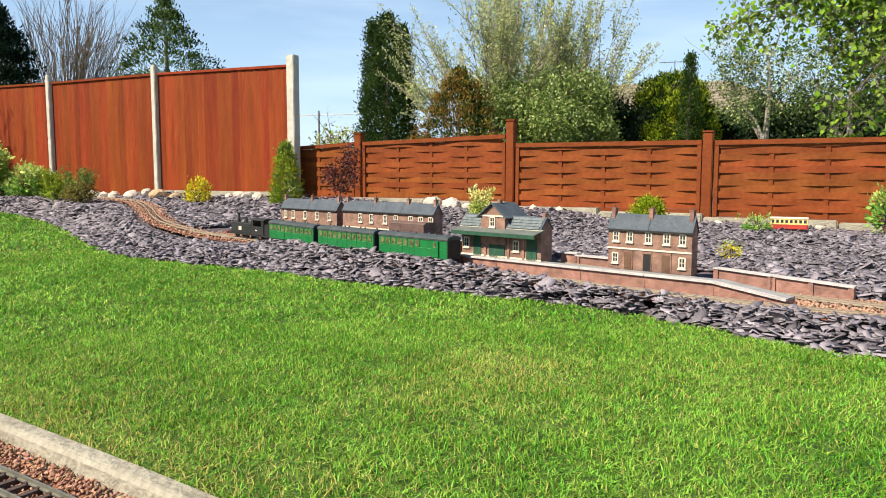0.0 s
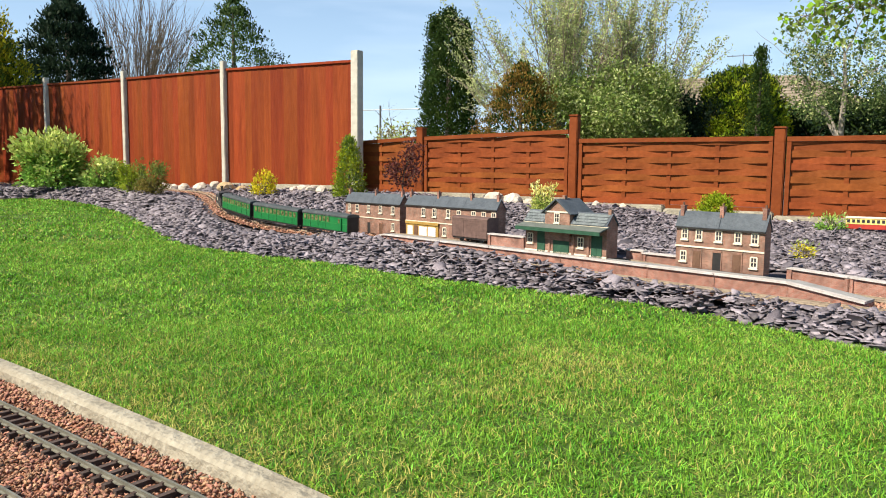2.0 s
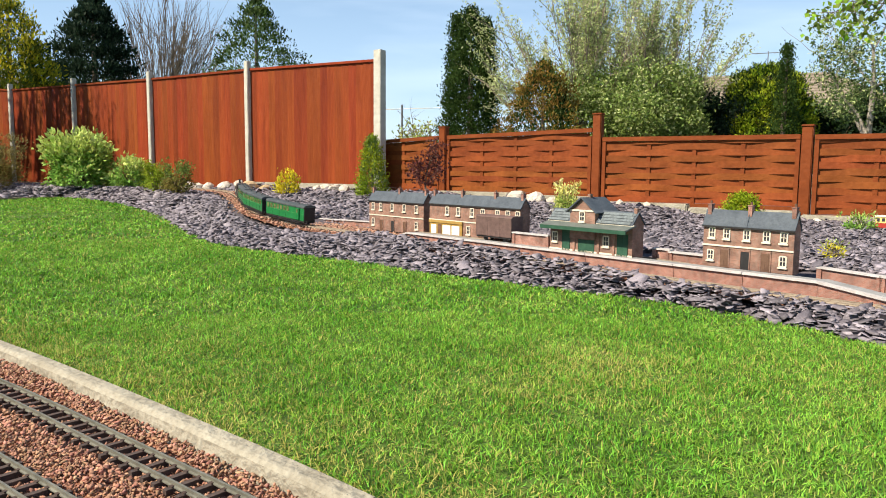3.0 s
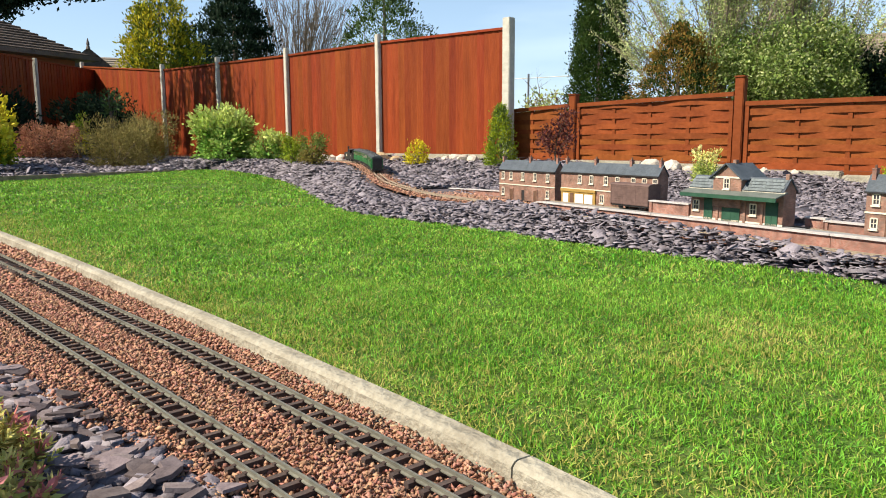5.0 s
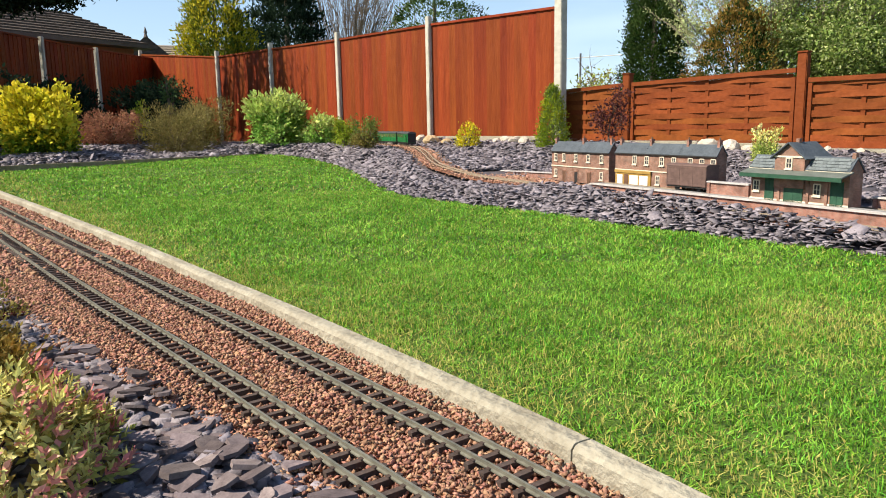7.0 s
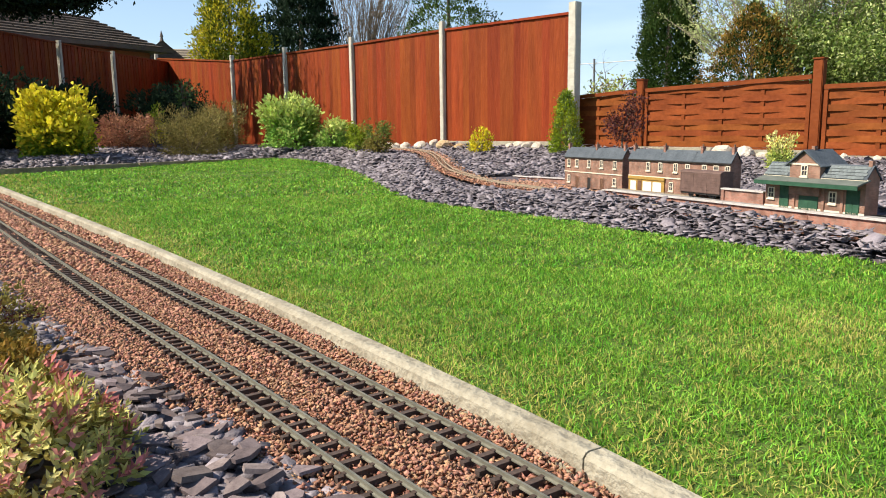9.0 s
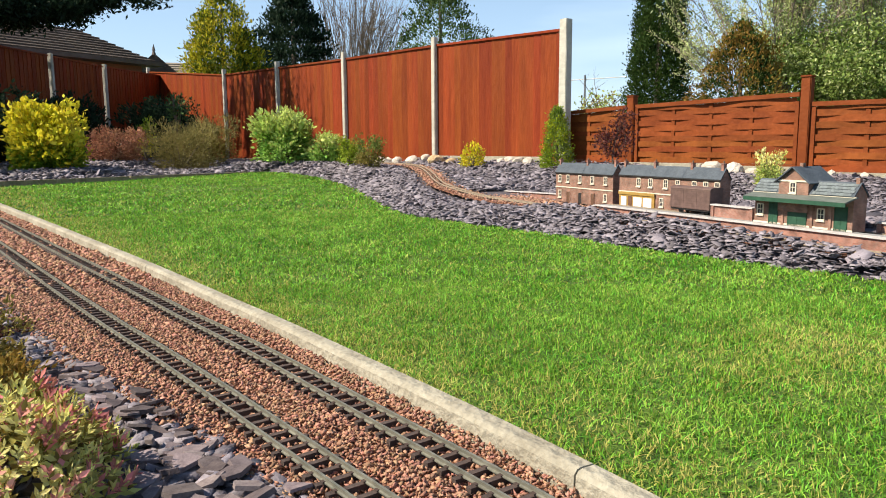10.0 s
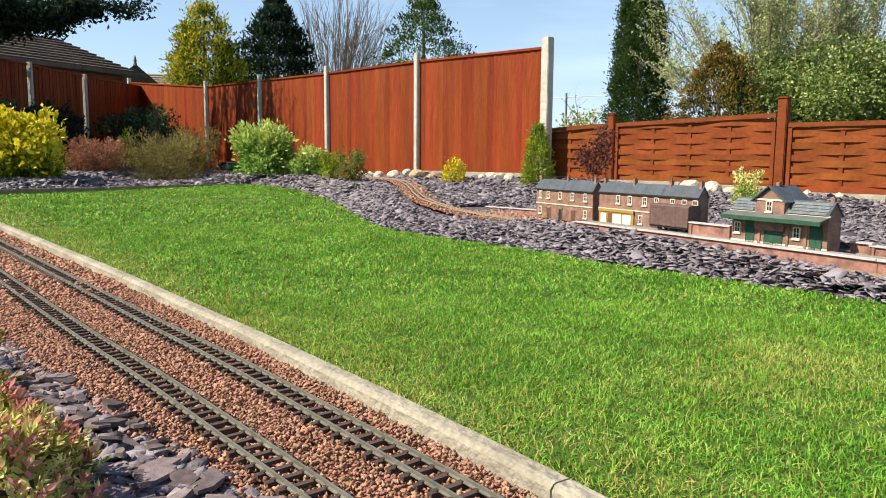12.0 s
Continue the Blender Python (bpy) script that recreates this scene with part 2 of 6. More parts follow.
# ---- building helpers ----
def box(bm, x0, x1, y0, y1, z0, z1, bevel=0.0):
    v = [bm.verts.new((x, y, z)) for x in (x0, x1) for y in (y0, y1) for z in (z0, z1)]
    fs = [bm.faces.new([v[i] for i in q]) for q in ((0, 1, 3, 2), (4, 6, 7, 5), (0, 4, 5, 1), (2, 3, 7, 6), (0, 2, 6, 4), (1, 5, 7, 3))]
    if bevel:
        bmesh.ops.bevel(bm, geom=list({e for f in fs for e in f.edges}), offset=bevel, segments=2, affect="EDGES")
    return bm


def boxes(*args, bevel=0.0):
    bm = bmesh.new()
    for a in args:
        box(bm, *a, bevel=bevel)
    return bm


def cyl(bm, p, q, r0, r1=None, n=10):
    p, q = Vector(p), Vector(q)
    d = q - p
    m = Matrix.Translation((p + q) / 2) @ d.to_track_quat("Z", "Y").to_matrix().to_4x4()
    bmesh.ops.create_cone(bm, cap_ends=True, segments=n, radius1=r0, radius2=r0 if r1 is None else r1, depth=d.length, matrix=m)
    return bm


def part(name, bm, material, parent=None, label=""):
    me = bpy.data.meshes.new(name)
    bmesh.ops.recalc_face_normals(bm, faces=bm.faces)
    bm.to_mesh(me)
    bm.free()
    me.materials.append(material)
    ob = new(name, me)
    ob.parent = parent
    return tagged(ob, label)


def sheet(name, verts, faces, material, parent=None, smooth=False):
    me = bpy.data.meshes.new(name)
    me.from_pydata([tuple(v) for v in verts], [], [tuple(f) for f in faces])
    me.materials.append(material)
    if smooth:
        me.shade_smooth()
    ob = new(name, me)
    ob.parent = parent
    return ob


def arrays(name, verts, faces, material, parent=None):
    """A mesh from an (n, 3) array and an (m, k) array of equal faces."""
    me = bpy.data.meshes.new(name)
    k = faces.shape[1]
    me.vertices.add(len(verts))
    me.vertices.foreach_set("co", np.ascontiguousarray(verts, dtype=np.float32).ravel())
    me.loops.add(faces.size)
    me.loops.foreach_set("vertex_index", np.ascontiguousarray(faces, dtype=np.int32).ravel())
    me.polygons.add(len(faces))
    me.polygons.foreach_set("loop_start", np.arange(0, faces.size, k, dtype=np.int32))
    me.update(calc_edges=True)
    me.validate()
    me.materials.append(material)
    ob = new(name, me)
    ob.parent = parent
    return ob


def thing(name, m, label, category, group="", kind=""):
    ob = new(name)
    ob.empty_display_size = 0.05
    ob.matrix_basis = m
    return tagged(ob, label, category, group, kind)


# Station frame: x along the platform, y away from the lawn. Fence frame: x along the fence.
def station(a, b, z=0.0, turn=0.0):
    return pose(0, 0, 0, 0, 0, -45) @ pose(a, b, z, 0, 0, turn)


def fence(a, b, z=0.0, turn=0.0):
    return pose(0, 0, 0, 0, 0, -29) @ pose(a, b, z, 0, 0, turn)


rng = np.random.default_rng(7)


def smooth_line(points, step=0.04):
    """A Catmull-Rom line through the points, evenly spaced."""
    p = np.array(points, float)
    p = np.vstack([2 * p[0] - p[1], p, 2 * p[-1] - p[-2]])
    out = []
    for i in range(1, len(p) - 2):
        for t in np.linspace(0, 1, 40, endpoint=False):
            out.append(0.5 * (2 * p[i] + (p[i + 1] - p[i - 1]) * t + (2 * p[i - 1] - 5 * p[i] + 4 * p[i + 1] - p[i + 2]) * t * t + (3 * p[i] - p[i - 1] - 3 * p[i + 1] + p[i + 2]) * t ** 3))
    out = np.array(out + [p[-2]])
    arc = np.concatenate([[0], np.cumsum(np.linalg.norm(np.diff(out, axis=0), axis=1))])
    s = np.arange(0, arc[-1], step)
    return np.stack([np.interp(s, arc, out[:, k]) for k in range(3)], 1)


def sweep(name, line, profile, material, parent=None):
    """A profile (offset to the side, height) drawn along a line, with closed ends."""
    t = np.gradient(line, axis=0)[:, :2]
    t /= np.linalg.norm(t, axis=1)[:, None]
    side = np.stack([t[:, 1], -t[:, 0]], 1)
    k, n = len(profile), len(line)
    v = np.zeros((n, k, 3))
    for j, (o, h) in enumerate(profile):
        v[:, j, :2] = line[:, :2] + side * o
        v[:, j, 2] = line[:, 2] + h
    f = [(i * k + j, (i + 1) * k + j, (i + 1) * k + (j + 1) % k, i * k + (j + 1) % k) for i in range(n - 1) for j in range(k)]
    f += [tuple(range(k - 1, -1, -1)), tuple((n - 1) * k + j for j in range(k))]
    return sheet(name, v.reshape(-1, 3), f, material, parent)

# ---- the ground ----
U57, N57 = np.array((-0.839, 0.545)), np.array((0.545, 0.839))


def lawn_height(x, y):
    return 0.016 * np.maximum(0, x * U57[0] + y * U57[1] - 2) + 0.028 * np.clip((y - 5.6) / 1.8, 0, 1)


KERB_S = np.array((-3.0, -1.0, 0.2, 0.5, 0.72, 1.1, 1.8, 2.8, 4.1, 5.9, 9.0))
KERB_O = np.array((0.2, 0.55, 0.70, 0.735, 0.753, 0.768, 0.788, 0.773, 0.723, 0.645, 0.52))


def kerb_line(step=0.1, shift=0.0, s0=-2.5, s1=7.66):
    s = np.arange(s0, s1, step)
    o = np.interp(s, KERB_S, KERB_O)
    for _ in range(6):
        o = np.convolve(np.pad(o, 1, mode="edge"), (0.25, 0.5, 0.25), "valid")
    p = s[:, None] * U57 + (o + shift)[:, None] * N57
    return np.column_stack([p, lawn_height(p[:, 0], p[:, 1])])


LAWN_EDGE = [(-6.2, 4.64), (-5.89, 5.4), (-5.58, 6.16), (-5.27, 6.93), (-4.98, 7.62), (-4.4, 7.4), (-3.72, 6.82), (-2.94, 5.9), (-2.3, 4.95), (-1.99, 4.48), (-1.67, 4.11), (-1.32, 3.87),
             (-0.82, 3.63), (-0.35, 3.3), (0.145, 2.98), (0.555, 2.7), (0.86, 2.38), (1.07, 2.06), (1.27, 1.85), (2.1, 0.95), (3.0, 0.0), (3.2, -2.0)]
lawn_border = smooth_line([(x, y, 0) for x, y in LAWN_EDGE], 0.05)
lawn_border[:, :2] += 0.018 * np.sin(np.arange(len(lawn_border)) * 1.7)[:, None] * np.sin(np.arange(len(lawn_border)) * 0.43)[:, None]
kerb_in = kerb_line(0.1)
lawn_poly = np.vstack([kerb_in[:, :2], lawn_border[:, :2]])


def inside(poly, x, y):
    x, y = np.asarray(x, float), np.asarray(y, float)
    hit = np.zeros(x.shape, bool)
    q = np.roll(poly, -1, axis=0)
    for (ax, ay), (bx, by) in zip(poly, q):
        c = (ay > y) != (by > y)
        if ay != by:
            hit ^= c & (x < (bx - ax) * (y - ay) / (by - ay) + ax)
    return hit


# Model railway: the main line past the platform, up and away along the fence.
def st(a, b, z):
    p = station(a, b) @ Vector((0, 0, 0))
    return (p.x, p.y, z)


MAIN = smooth_line([st(1.2, 2.63, 0.05), st(0.2, 2.62, 0.055), st(-0.55, 2.57, 0.058), st(-1.15, 2.51, 0.06), st(-2.2, 2.50, 0.065), st(-3.3, 2.50, 0.07), st(-3.92, 2.51, 0.082), (-1.45, 4.87, 0.105),
                    (-1.84, 5.24, 0.15), (-2.06, 5.6, 0.18), (-2.25, 6.0, 0.205), (-2.5, 6.5, 0.228), (-2.76, 6.97, 0.242), (-3.08, 7.42, 0.248), (-3.55, 7.82, 0.25), (-4.3, 8.4, 0.25), (-5.2, 9.0, 0.25), (-7.0, 10.05, 0.25), (-9.0, 11.15, 0.25), (-11.5, 12.5, 0.25)], 0.02)
SIDING = smooth_line([st(1.2, 2.78, 0.055), st(0.0, 2.77, 0.06), st(-1.0, 2.75, 0.065), st(-2.0, 2.74, 0.1), st(-3.0, 2.72, 0.1), st(-3.5, 2.71, 0.1)], 0.02)

# Heights of the slate bed at chosen places, blended in between.
BED = [(x, y, 0.035 + float(lawn_height(x, y))) for x, y in LAWN_EDGE[5:]]
BED += [tuple(p + np.array((0, 0, -0.034))) for p in MAIN[::14]]
BED += [st(a, b, 0.074) for a in (-4.0, -3.7, -3.4, -3.1, -2.8, -2.5, -2.2, -1.9, -1.6, -1.3, -1.05) for b in (2.33, 2.41)] + [st(a, 2.42, 0.066) for a in (-0.8, -0.5, -0.2, 0.1, 0.4, 0.8)]
BED += [st(a, 2.70, 0.06) for a in (-3.6, -2.8, -2.0, -1.2, -0.4)] + [st(a, 3.05, 0.10) for a in (-3.6, -2.8, -2.0, -1.2, -0.5)]
BED += [tuple(fence(-x, 5.6) @ Vector((0, 0, 0)))[:2] + (z,) for x, z in ((5.2, 0.26), (6.5, 0.28), (8.5, 0.3), (10.5, 0.3), (13.5, 0.3), (4.2, 0.25), (3.3, 0.22), (2.4, 0.2), (0.9, 0.13), (-0.7, 0.1), (-2.5, 0.1))]
BED += [(-5.1, 8.3, 0.24), (-4.4, 8.0, 0.24), (-5.9, 8.6, 0.22), (-3.5, 7.0, 0.24), (-6.56, 6.0, 0.22), (-6.75, 7.15, 0.27), (-6.1, 7.5, 0.16), (-6.5, 5.2, 0.16), (-5.75, 6.8, 0.15), (-7.5, 6.2, 0.26), (-7.6, 8.3, 0.24), (-9, 7, 0.25), (-8, 9.8, 0.27), (-2.9, 6.6, 0.2), (-3.5, 7.2, 0.2), (-2.2, 5.3, 0.13)]
BED = np.array(BED)


def bed_height(x, y):
    x, y = np.asarray(x, float), np.asarray(y, float)
    top, low = np.zeros(x.shape), np.zeros(x.shape)
    for bx, by, bz in BED:
        w = 1 / (0.02 + (x - bx) ** 2 + (y - by) ** 2) ** 2
        top += w * bz
        low += w
    gap = np.full(x.shape, 9.0)
    for bx, by, _ in lawn_border[::2]:
        gap = np.minimum(gap, np.hypot(x - bx, y - by))
    t = np.clip(gap / 0.3, 0, 1)
    t = t * t * (3 - 2 * t) * 0.85 + 0.15 * np.clip(gap / 0.04, 0, 1)
    edge_z = lawn_height(x, y) - 0.004
    return edge_z + (top / low - edge_z) * t


ground = sheet("ground", [(-900, -900, -0.16), (900, -900, -0.16), (900, 900, -0.16), (-900, 900, -0.16)], [(0, 1, 2, 3)], M["far_ground"])
tagged(ground, "flat green and brown ground reaching to the horizon", "ground", kind="structure")

gx, gy = np.meshgrid(np.arange(-13, 5.01, 0.055), np.arange(-2.5, 13.5, 0.055), indexing="ij")
go = gx * N57[0] + gy * N57[1]
inlawn = inside(lawn_poly, gx, gy)
gz = bed_height(gx, gy) - 0.015
gz = np.where(inlawn, np.minimum(lawn_height(gx, gy) - 0.05, gz), gz)
gz = np.where(go < 0.83, -0.024 + lawn_height(gx, gy) * 0.99, gz)
ni, nj = gx.shape
idx = np.arange(ni * nj).reshape(ni, nj)
quads = np.stack([idx[:-1, :-1], idx[1:, :-1], idx[1:, 1:], idx[:-1, 1:]], -1).reshape(-1, 4)
bed = arrays("planting_bed", np.stack([gx, gy, gz], -1).reshape(-1, 3), quads, M["slate_bed"])
tagged(bed, "mounded garden bed of dark soil under slate chippings", "ground", kind="structure")

# Lawn: a gridded turf slab inside its border.
bm = bmesh.new()
ring = [bm.verts.new((x, y, 0)) for x, y in lawn_poly]
bm.faces.new(ring)
bmesh.ops.triangulate(bm, faces=bm.faces)
for k in range(1, 24):
    s = -2.5 + k * 0.5
    bmesh.ops.bisect_plane(bm, geom=bm.verts[:] + bm.edges[:] + bm.faces[:], plane_co=(s * U57[0], s * U57[1], 0), plane_no=(U57[0], U57[1], 0))
for v in bm.verts:
    v.co.z = float(lawn_height(v.co.x, v.co.y))
solid = bmesh.ops.extrude_face_region(bm, geom=bm.faces[:])
for e in solid["geom"]:
    if isinstance(e, bmesh.types.BMVert):
        e.co.z -= 0.08
lawn = part("lawn", bm, M["turf"])
tagged(lawn, "mown green lawn with a few dry straw patches", "lawn", kind="structure")

# Concrete kerb along the double line, in lengths with joints.
kerb_thing = thing("kerb", Matrix.Identity(4), "weathered pale concrete edging kerb along the lawn", "kerb", kind="structure")
kl = kerb_line(0.1, s0=-2.46)
cut = 0
for j in range(len(kl)):
    if j in (10, 31, 52, 74, 92) or j == len(kl) - 1:
        piece = kl[cut:j + 1].copy()
        d = piece[1] - piece[0]
        piece[0] += d * 0.02
        d = piece[-1] - piece[-2]
        piece[-1] -= d * 0.02
        sweep("kerb_stone", piece, [(0.0, -0.07), (0.0, 0.014), (-0.004, 0.0185), (-0.028, 0.019), (-0.034, 0.017), (-0.039, 0.011), (-0.0425, -0.07)][::-1], M["concrete"], kerb_thing)
        cut = j

# Low timber board that edges the lawn at the far end.
edge = thing("lawn_edging", Matrix.Identity(4), "low grey weathered timber board edging the lawn", "edging", kind="structure")
for a, b in (((-6.2, 4.6), (-5.59, 6.13)), ((-5.59, 6.13), (-4.98, 7.66))):
    d = Vector((b[0] - a[0], b[1] - a[1], 0))
    z = 0.09
    bmm = boxes((0, d.length - 0.01, -0.03, 0.03, -0.1, 0.055), bevel=0.006)
    ob = part("board", bmm, M["timber"], edge)
    ob.matrix_basis = pose(a[0] - 0.04, a[1], z, 0, 0, math.degrees(math.atan2(d.y, d.x)))


# ---- railway track ----
def track(name, line, gauge, label, ties=0, tie_step=0.034, rail="rail", wood_kind="sleeper"):
    ob = thing(name, Matrix.Identity(4), label, "railway track")
    for side in (-1, 1):
        g = side * gauge / 2
        pr = [(g - 0.0035, -0.009), (g - 0.0035, -0.007), (g - 0.001, -0.006), (g - 0.001, -0.003), (g - 0.0019, -0.002), (g - 0.0019, 0),
              (g + 0.0019, 0), (g + 0.0019, -0.002), (g + 0.001, -0.003), (g + 0.001, -0.006), (g + 0.0035, -0.007), (g + 0.0035, -0.009)]
        sweep("rail", line, pr[::-1], M[rail], ob)
    t = np.gradient(line, axis=0)
    arc = np.concatenate([[0], np.cumsum(np.linalg.norm(np.diff(line, axis=0), axis=1))])
    n = int(arc[-1] / tie_step)
    half = gauge * 0.86
    tie = boxes((-0.0052, 0.0052, -half, half, -0.018, -0.0085), (-0.004, 0.004, -gauge / 2 - 0.006, -gauge / 2 + 0.006, -0.0086, -0.006), (-0.004, 0.004, gauge / 2 - 0.006, gauge / 2 + 0.006, -0.0086, -0.006))
    me = bpy.data.meshes.new("sleeper")
    tie.to_mesh(me)
    tie.free()
    me.materials.append(M[wood_kind])
    verts = np.array([v.co[:] for v in me.vertices])
    faces = np.array([p.vertices[:] for p in me.polygons])
    rest_v, rest_f = [], []
    for i in range(n):
        s = (i + 0.5) * tie_step
        p = [np.interp(s, arc, line[:, k]) for k in range(3)]
        d = [np.interp(s, arc, t[:, k]) for k in range(3)]
        m = pose(*p, 0, 0, math.degrees(math.atan2(d[1], d[0])) + random.uniform(-1.2, 1.2))
        if i < ties:
            sl = new("sleeper", me)
            sl.parent, sl.matrix_basis = ob, m
        else:
            mm = np.array(m)
            rest_f.append(faces + len(rest_v) * len(verts))
            rest_v.append(verts @ mm[:3, :3].T + mm[:3, 3])
    if rest_v:
        tagged(arrays("far_sleeper", np.vstack(rest_v), np.vstack(rest_f), M[wood_kind], ob), kind="stuff")
    return ob


def parallel(offsets, z):
    s = np.arange(-2.2, 7.6, 0.04)
    o = np.interp(s, *np.array(offsets).T)
    for _ in range(60):
        o = np.convolve(np.pad(o, 1, mode="edge"), (0.25, 0.5, 0.25), "valid")
    p = s[:, None] * U57 + o[:, None] * N57
    return np.column_stack([p, z + lawn_height(p[:, 0], p[:, 1])])


INNER = parallel([(-1, 0.50), (0.5, 0.632), (0.9, 0.637), (1.2, 0.638), (1.5, 0.65), (2.5, 0.618), (4, 0.56), (5.5, 0.51), (7, 0.46)], 0.0)
OUTER = parallel([(-1, 0.36), (0.5, 0.478), (0.9, 0.471), (1.5, 0.469), (2.5, 0.431), (4, 0.39), (5.5, 0.34), (7, 0.29)], 0.0)
track("inner_track", INNER, 0.045, "two weathered bronze rails on dark brown sleepers in red ballast", 150)
track("outer_track", OUTER, 0.045, "two weathered rails on dark brown sleepers beside a planted bed", 150)
track("station_track", MAIN, 0.045, "model track on ballast past the platform and towards the fence", 300, rail="dusty_rail", wood_kind="dusty_sleeper")
track("siding_track", SIDING, 0.045, "short model siding behind the platform", rail="dusty_rail", wood_kind="dusty_sleeper")

# ---- fences ----
def post(parent, m, w, h, material, cap=0.0):
    ob = part("fence_post", boxes((-w / 2, w / 2, -w / 2, w / 2, -0.15, h), bevel=0.006), material, parent)
    ob.matrix_basis = m
    if cap:
        b = boxes((-w / 2 - cap, w / 2 + cap, -w / 2 - cap, w / 2 + cap, h - 0.001, h + 0.014), bevel=0.004)
        part("post_cap", b, material, ob)
    return ob


def board_mesh(w, h):
    bmm = bmesh.new()
    v = [bmm.verts.new(p) for p in ((0, -0.012, 0), (w, -0.004, 0), (w, 0.0, 0), (0, 0.0, 0), (0, -0.012, h), (w, -0.004, h), (w, 0.0, h), (0, 0.0, h))]
    for q in ((0, 1, 5, 4), (1, 2, 6, 5), (2, 3, 7, 6), (3, 0, 4, 7), (4, 5, 6, 7), (3, 2, 1, 0)):
        bmm.faces.new([v[i] for i in q])
    me = bpy.data.meshes.new("board")
    bmesh.ops.recalc_face_normals(bmm, faces=bmm.faces)
    bmm.to_mesh(me)
    bmm.free()
    me.materials.append(M["fence"])
    return me


def tall_panel(x0, x1, y, z0, top0, top1, parent):
    """Featheredge panel between two posts, boards upright, with a capping rail and a gravel board."""
    ob = part("fence_panel", boxes(*[(x0, x1, y + 0.002, y + 0.035, z, z + 0.06) for z in (z0 + 0.1, z0 + 0.65, z0 + 1.2)]), M["fence"], parent)
    w = 0.1
    n = max(1, int(round((x1 - x0) / w)))
    w = (x1 - x0) / n
    for i in range(n):
        t = (i + 0.5) / n
        h = (top0 + (top1 - top0) * t) - z0 - 0.03
        b = new("board", board_mesh(w + 0.008, h))
        b.parent, b.matrix_basis = ob, pose(x0 + i * w, y - random.uniform(0, 0.004), z0, 0, 0, 0)
    rail = boxes((0, math.hypot(x1 - x0, top1 - top0), -0.03, 0.03, -0.012, 0.012))
    c = part("capping_rail", rail, M["fence"], ob)
    c.matrix_basis = pose(x0, y, top0 - 0.02, 0, -math.degrees(math.atan2(top1 - top0, x1 - x0)), 0)
    part("gravel_board", boxes((x0, x1, y - 0.02, y + 0.02, z0 - 0.25, z0 - 0.003)), M["fence"], ob)
    return ob


TALL_X = [-15.9, -12.35, -10.49, -8.65, -6.76, -4.79]
TALL_TOP = [2.07, 1.76, 1.73, 1.70, 1.69, 1.65]
F = fence(0, 0)
tall = thing("tall_fence", F, "tall red-brown stained board fence between pale concrete posts", "fence")
for i, (x, top) in enumerate(zip(TALL_X, TALL_TOP)):
    post(tall, pose(x, 5.83, 0.2), 0.062 if x < -5 else 0.092, top - 0.2, M["post_concrete"])
    if i:
        tall_panel(TALL_X[i - 1] + 0.031, x - 0.031, 5.86, 0.26, TALL_TOP[i - 1] - 0.075, top - 0.075, tall)
# Left boundary, running forward from the corner.
LEFT = pose(*(fence(-15.3, 5.8) @ Vector((0, 0, 0))), 0, 0, -29 - 45) @ pose(13.5, 0, 0, 0, 0, 180)
side = thing("side_fence", LEFT, "dark red-brown board fence in shade with concrete posts", "fence")
for k in range(8):
    post(side, pose(13.5 - k * 1.6 - 2.17, -0.03, 0.2), 0.062, 1.66, M["post_concrete"])
    tall_panel(13.5 - k * 1.6 - 3.72, 13.5 - k * 1.6 - 2.22, 0.0, 0.26, 1.84, 1.84, side)
tall_panel(11.38, 13.57, 0.0, 0.26, 1.84, 1.88, side)


def weave_panel(x0, x1, y, z0, top0, top1, parent):
    """Woven panel: a frame, upright battens, and slats that pass before and behind them in turn."""
    ob = part("woven_panel", boxes((x0, x1, y - 0.02, y + 0.02, z0, z0 + 0.03)), M["weave_post"], parent)
    c = part("top_rail", boxes((0, math.hypot(x1 - x0, top1 - top0), -0.026, 0.026, -0.035, 0.0)), M["weave_post"], ob)
    c.matrix_basis = pose(x0, y, top0, 0, -math.degrees(math.atan2(top1 - top0, x1 - x0)), 0)
    for a in (x0, x1 - 0.03):
        part("side_rail", boxes((a, a + 0.03, y - 0.022, y + 0.022, z0 + 0.03, min(top0, top1) - 0.035)), M["weave_post"], ob)
    bays = max(2, round((x1 - x0) / 0.37))
    step = (x1 - x0 - 0.06) / bays
    for k in range(1, bays):
        a = x0 + 0.03 + k * step
        part("batten", boxes((a - 0.016, a + 0.016, y - 0.006, y + 0.006, z0 + 0.03, top0 + (top1 - top0) * k / bays - 0.036)), M["weave_post"], ob)
    rows = max(4, round((min(top0, top1) - z0 - 0.07) / 0.047))
    for r in range(rows + 2):
        bmm = bmesh.new()
        prev = None
        segs = bays * 6
        za = z0 + 0.032 + r * 0.047
        wave = random.uniform(0.0065, 0.0105)
        droop = random.uniform(-0.004, 0.004)
        for i in range(segs + 1):
            x = x0 + 0.032 + (x1 - x0 - 0.064) * i / segs
            ph = math.pi * i / 6 + math.pi * r
            off = wave * math.sin(ph + math.pi / 2)
            lim = top0 + (top1 - top0) * i / segs - 0.037
            zt = min(za + 0.0505, lim)
            if zt - za < 0.015:
                prev = None
                continue
            sag = 0.0016 * math.sin(i * 0.7 + r * 2.1) + droop * (i / segs - 0.5)
            q = [bmm.verts.new((x, y + off + d, h)) for d in (-0.0035, 0.0035) for h in (za + sag * 0.5, zt + min(0, sag))]
            if prev:
                for a, b in ((0, 1), (1, 3), (3, 2), (2, 0)):
                    bmm.faces.new((prev[a], q[a], q[b], prev[b]))
            prev = q
        if len(bmm.faces):
            part("slat", bmm, M["weave"], ob)
        else:
            bmm.free()
    return ob


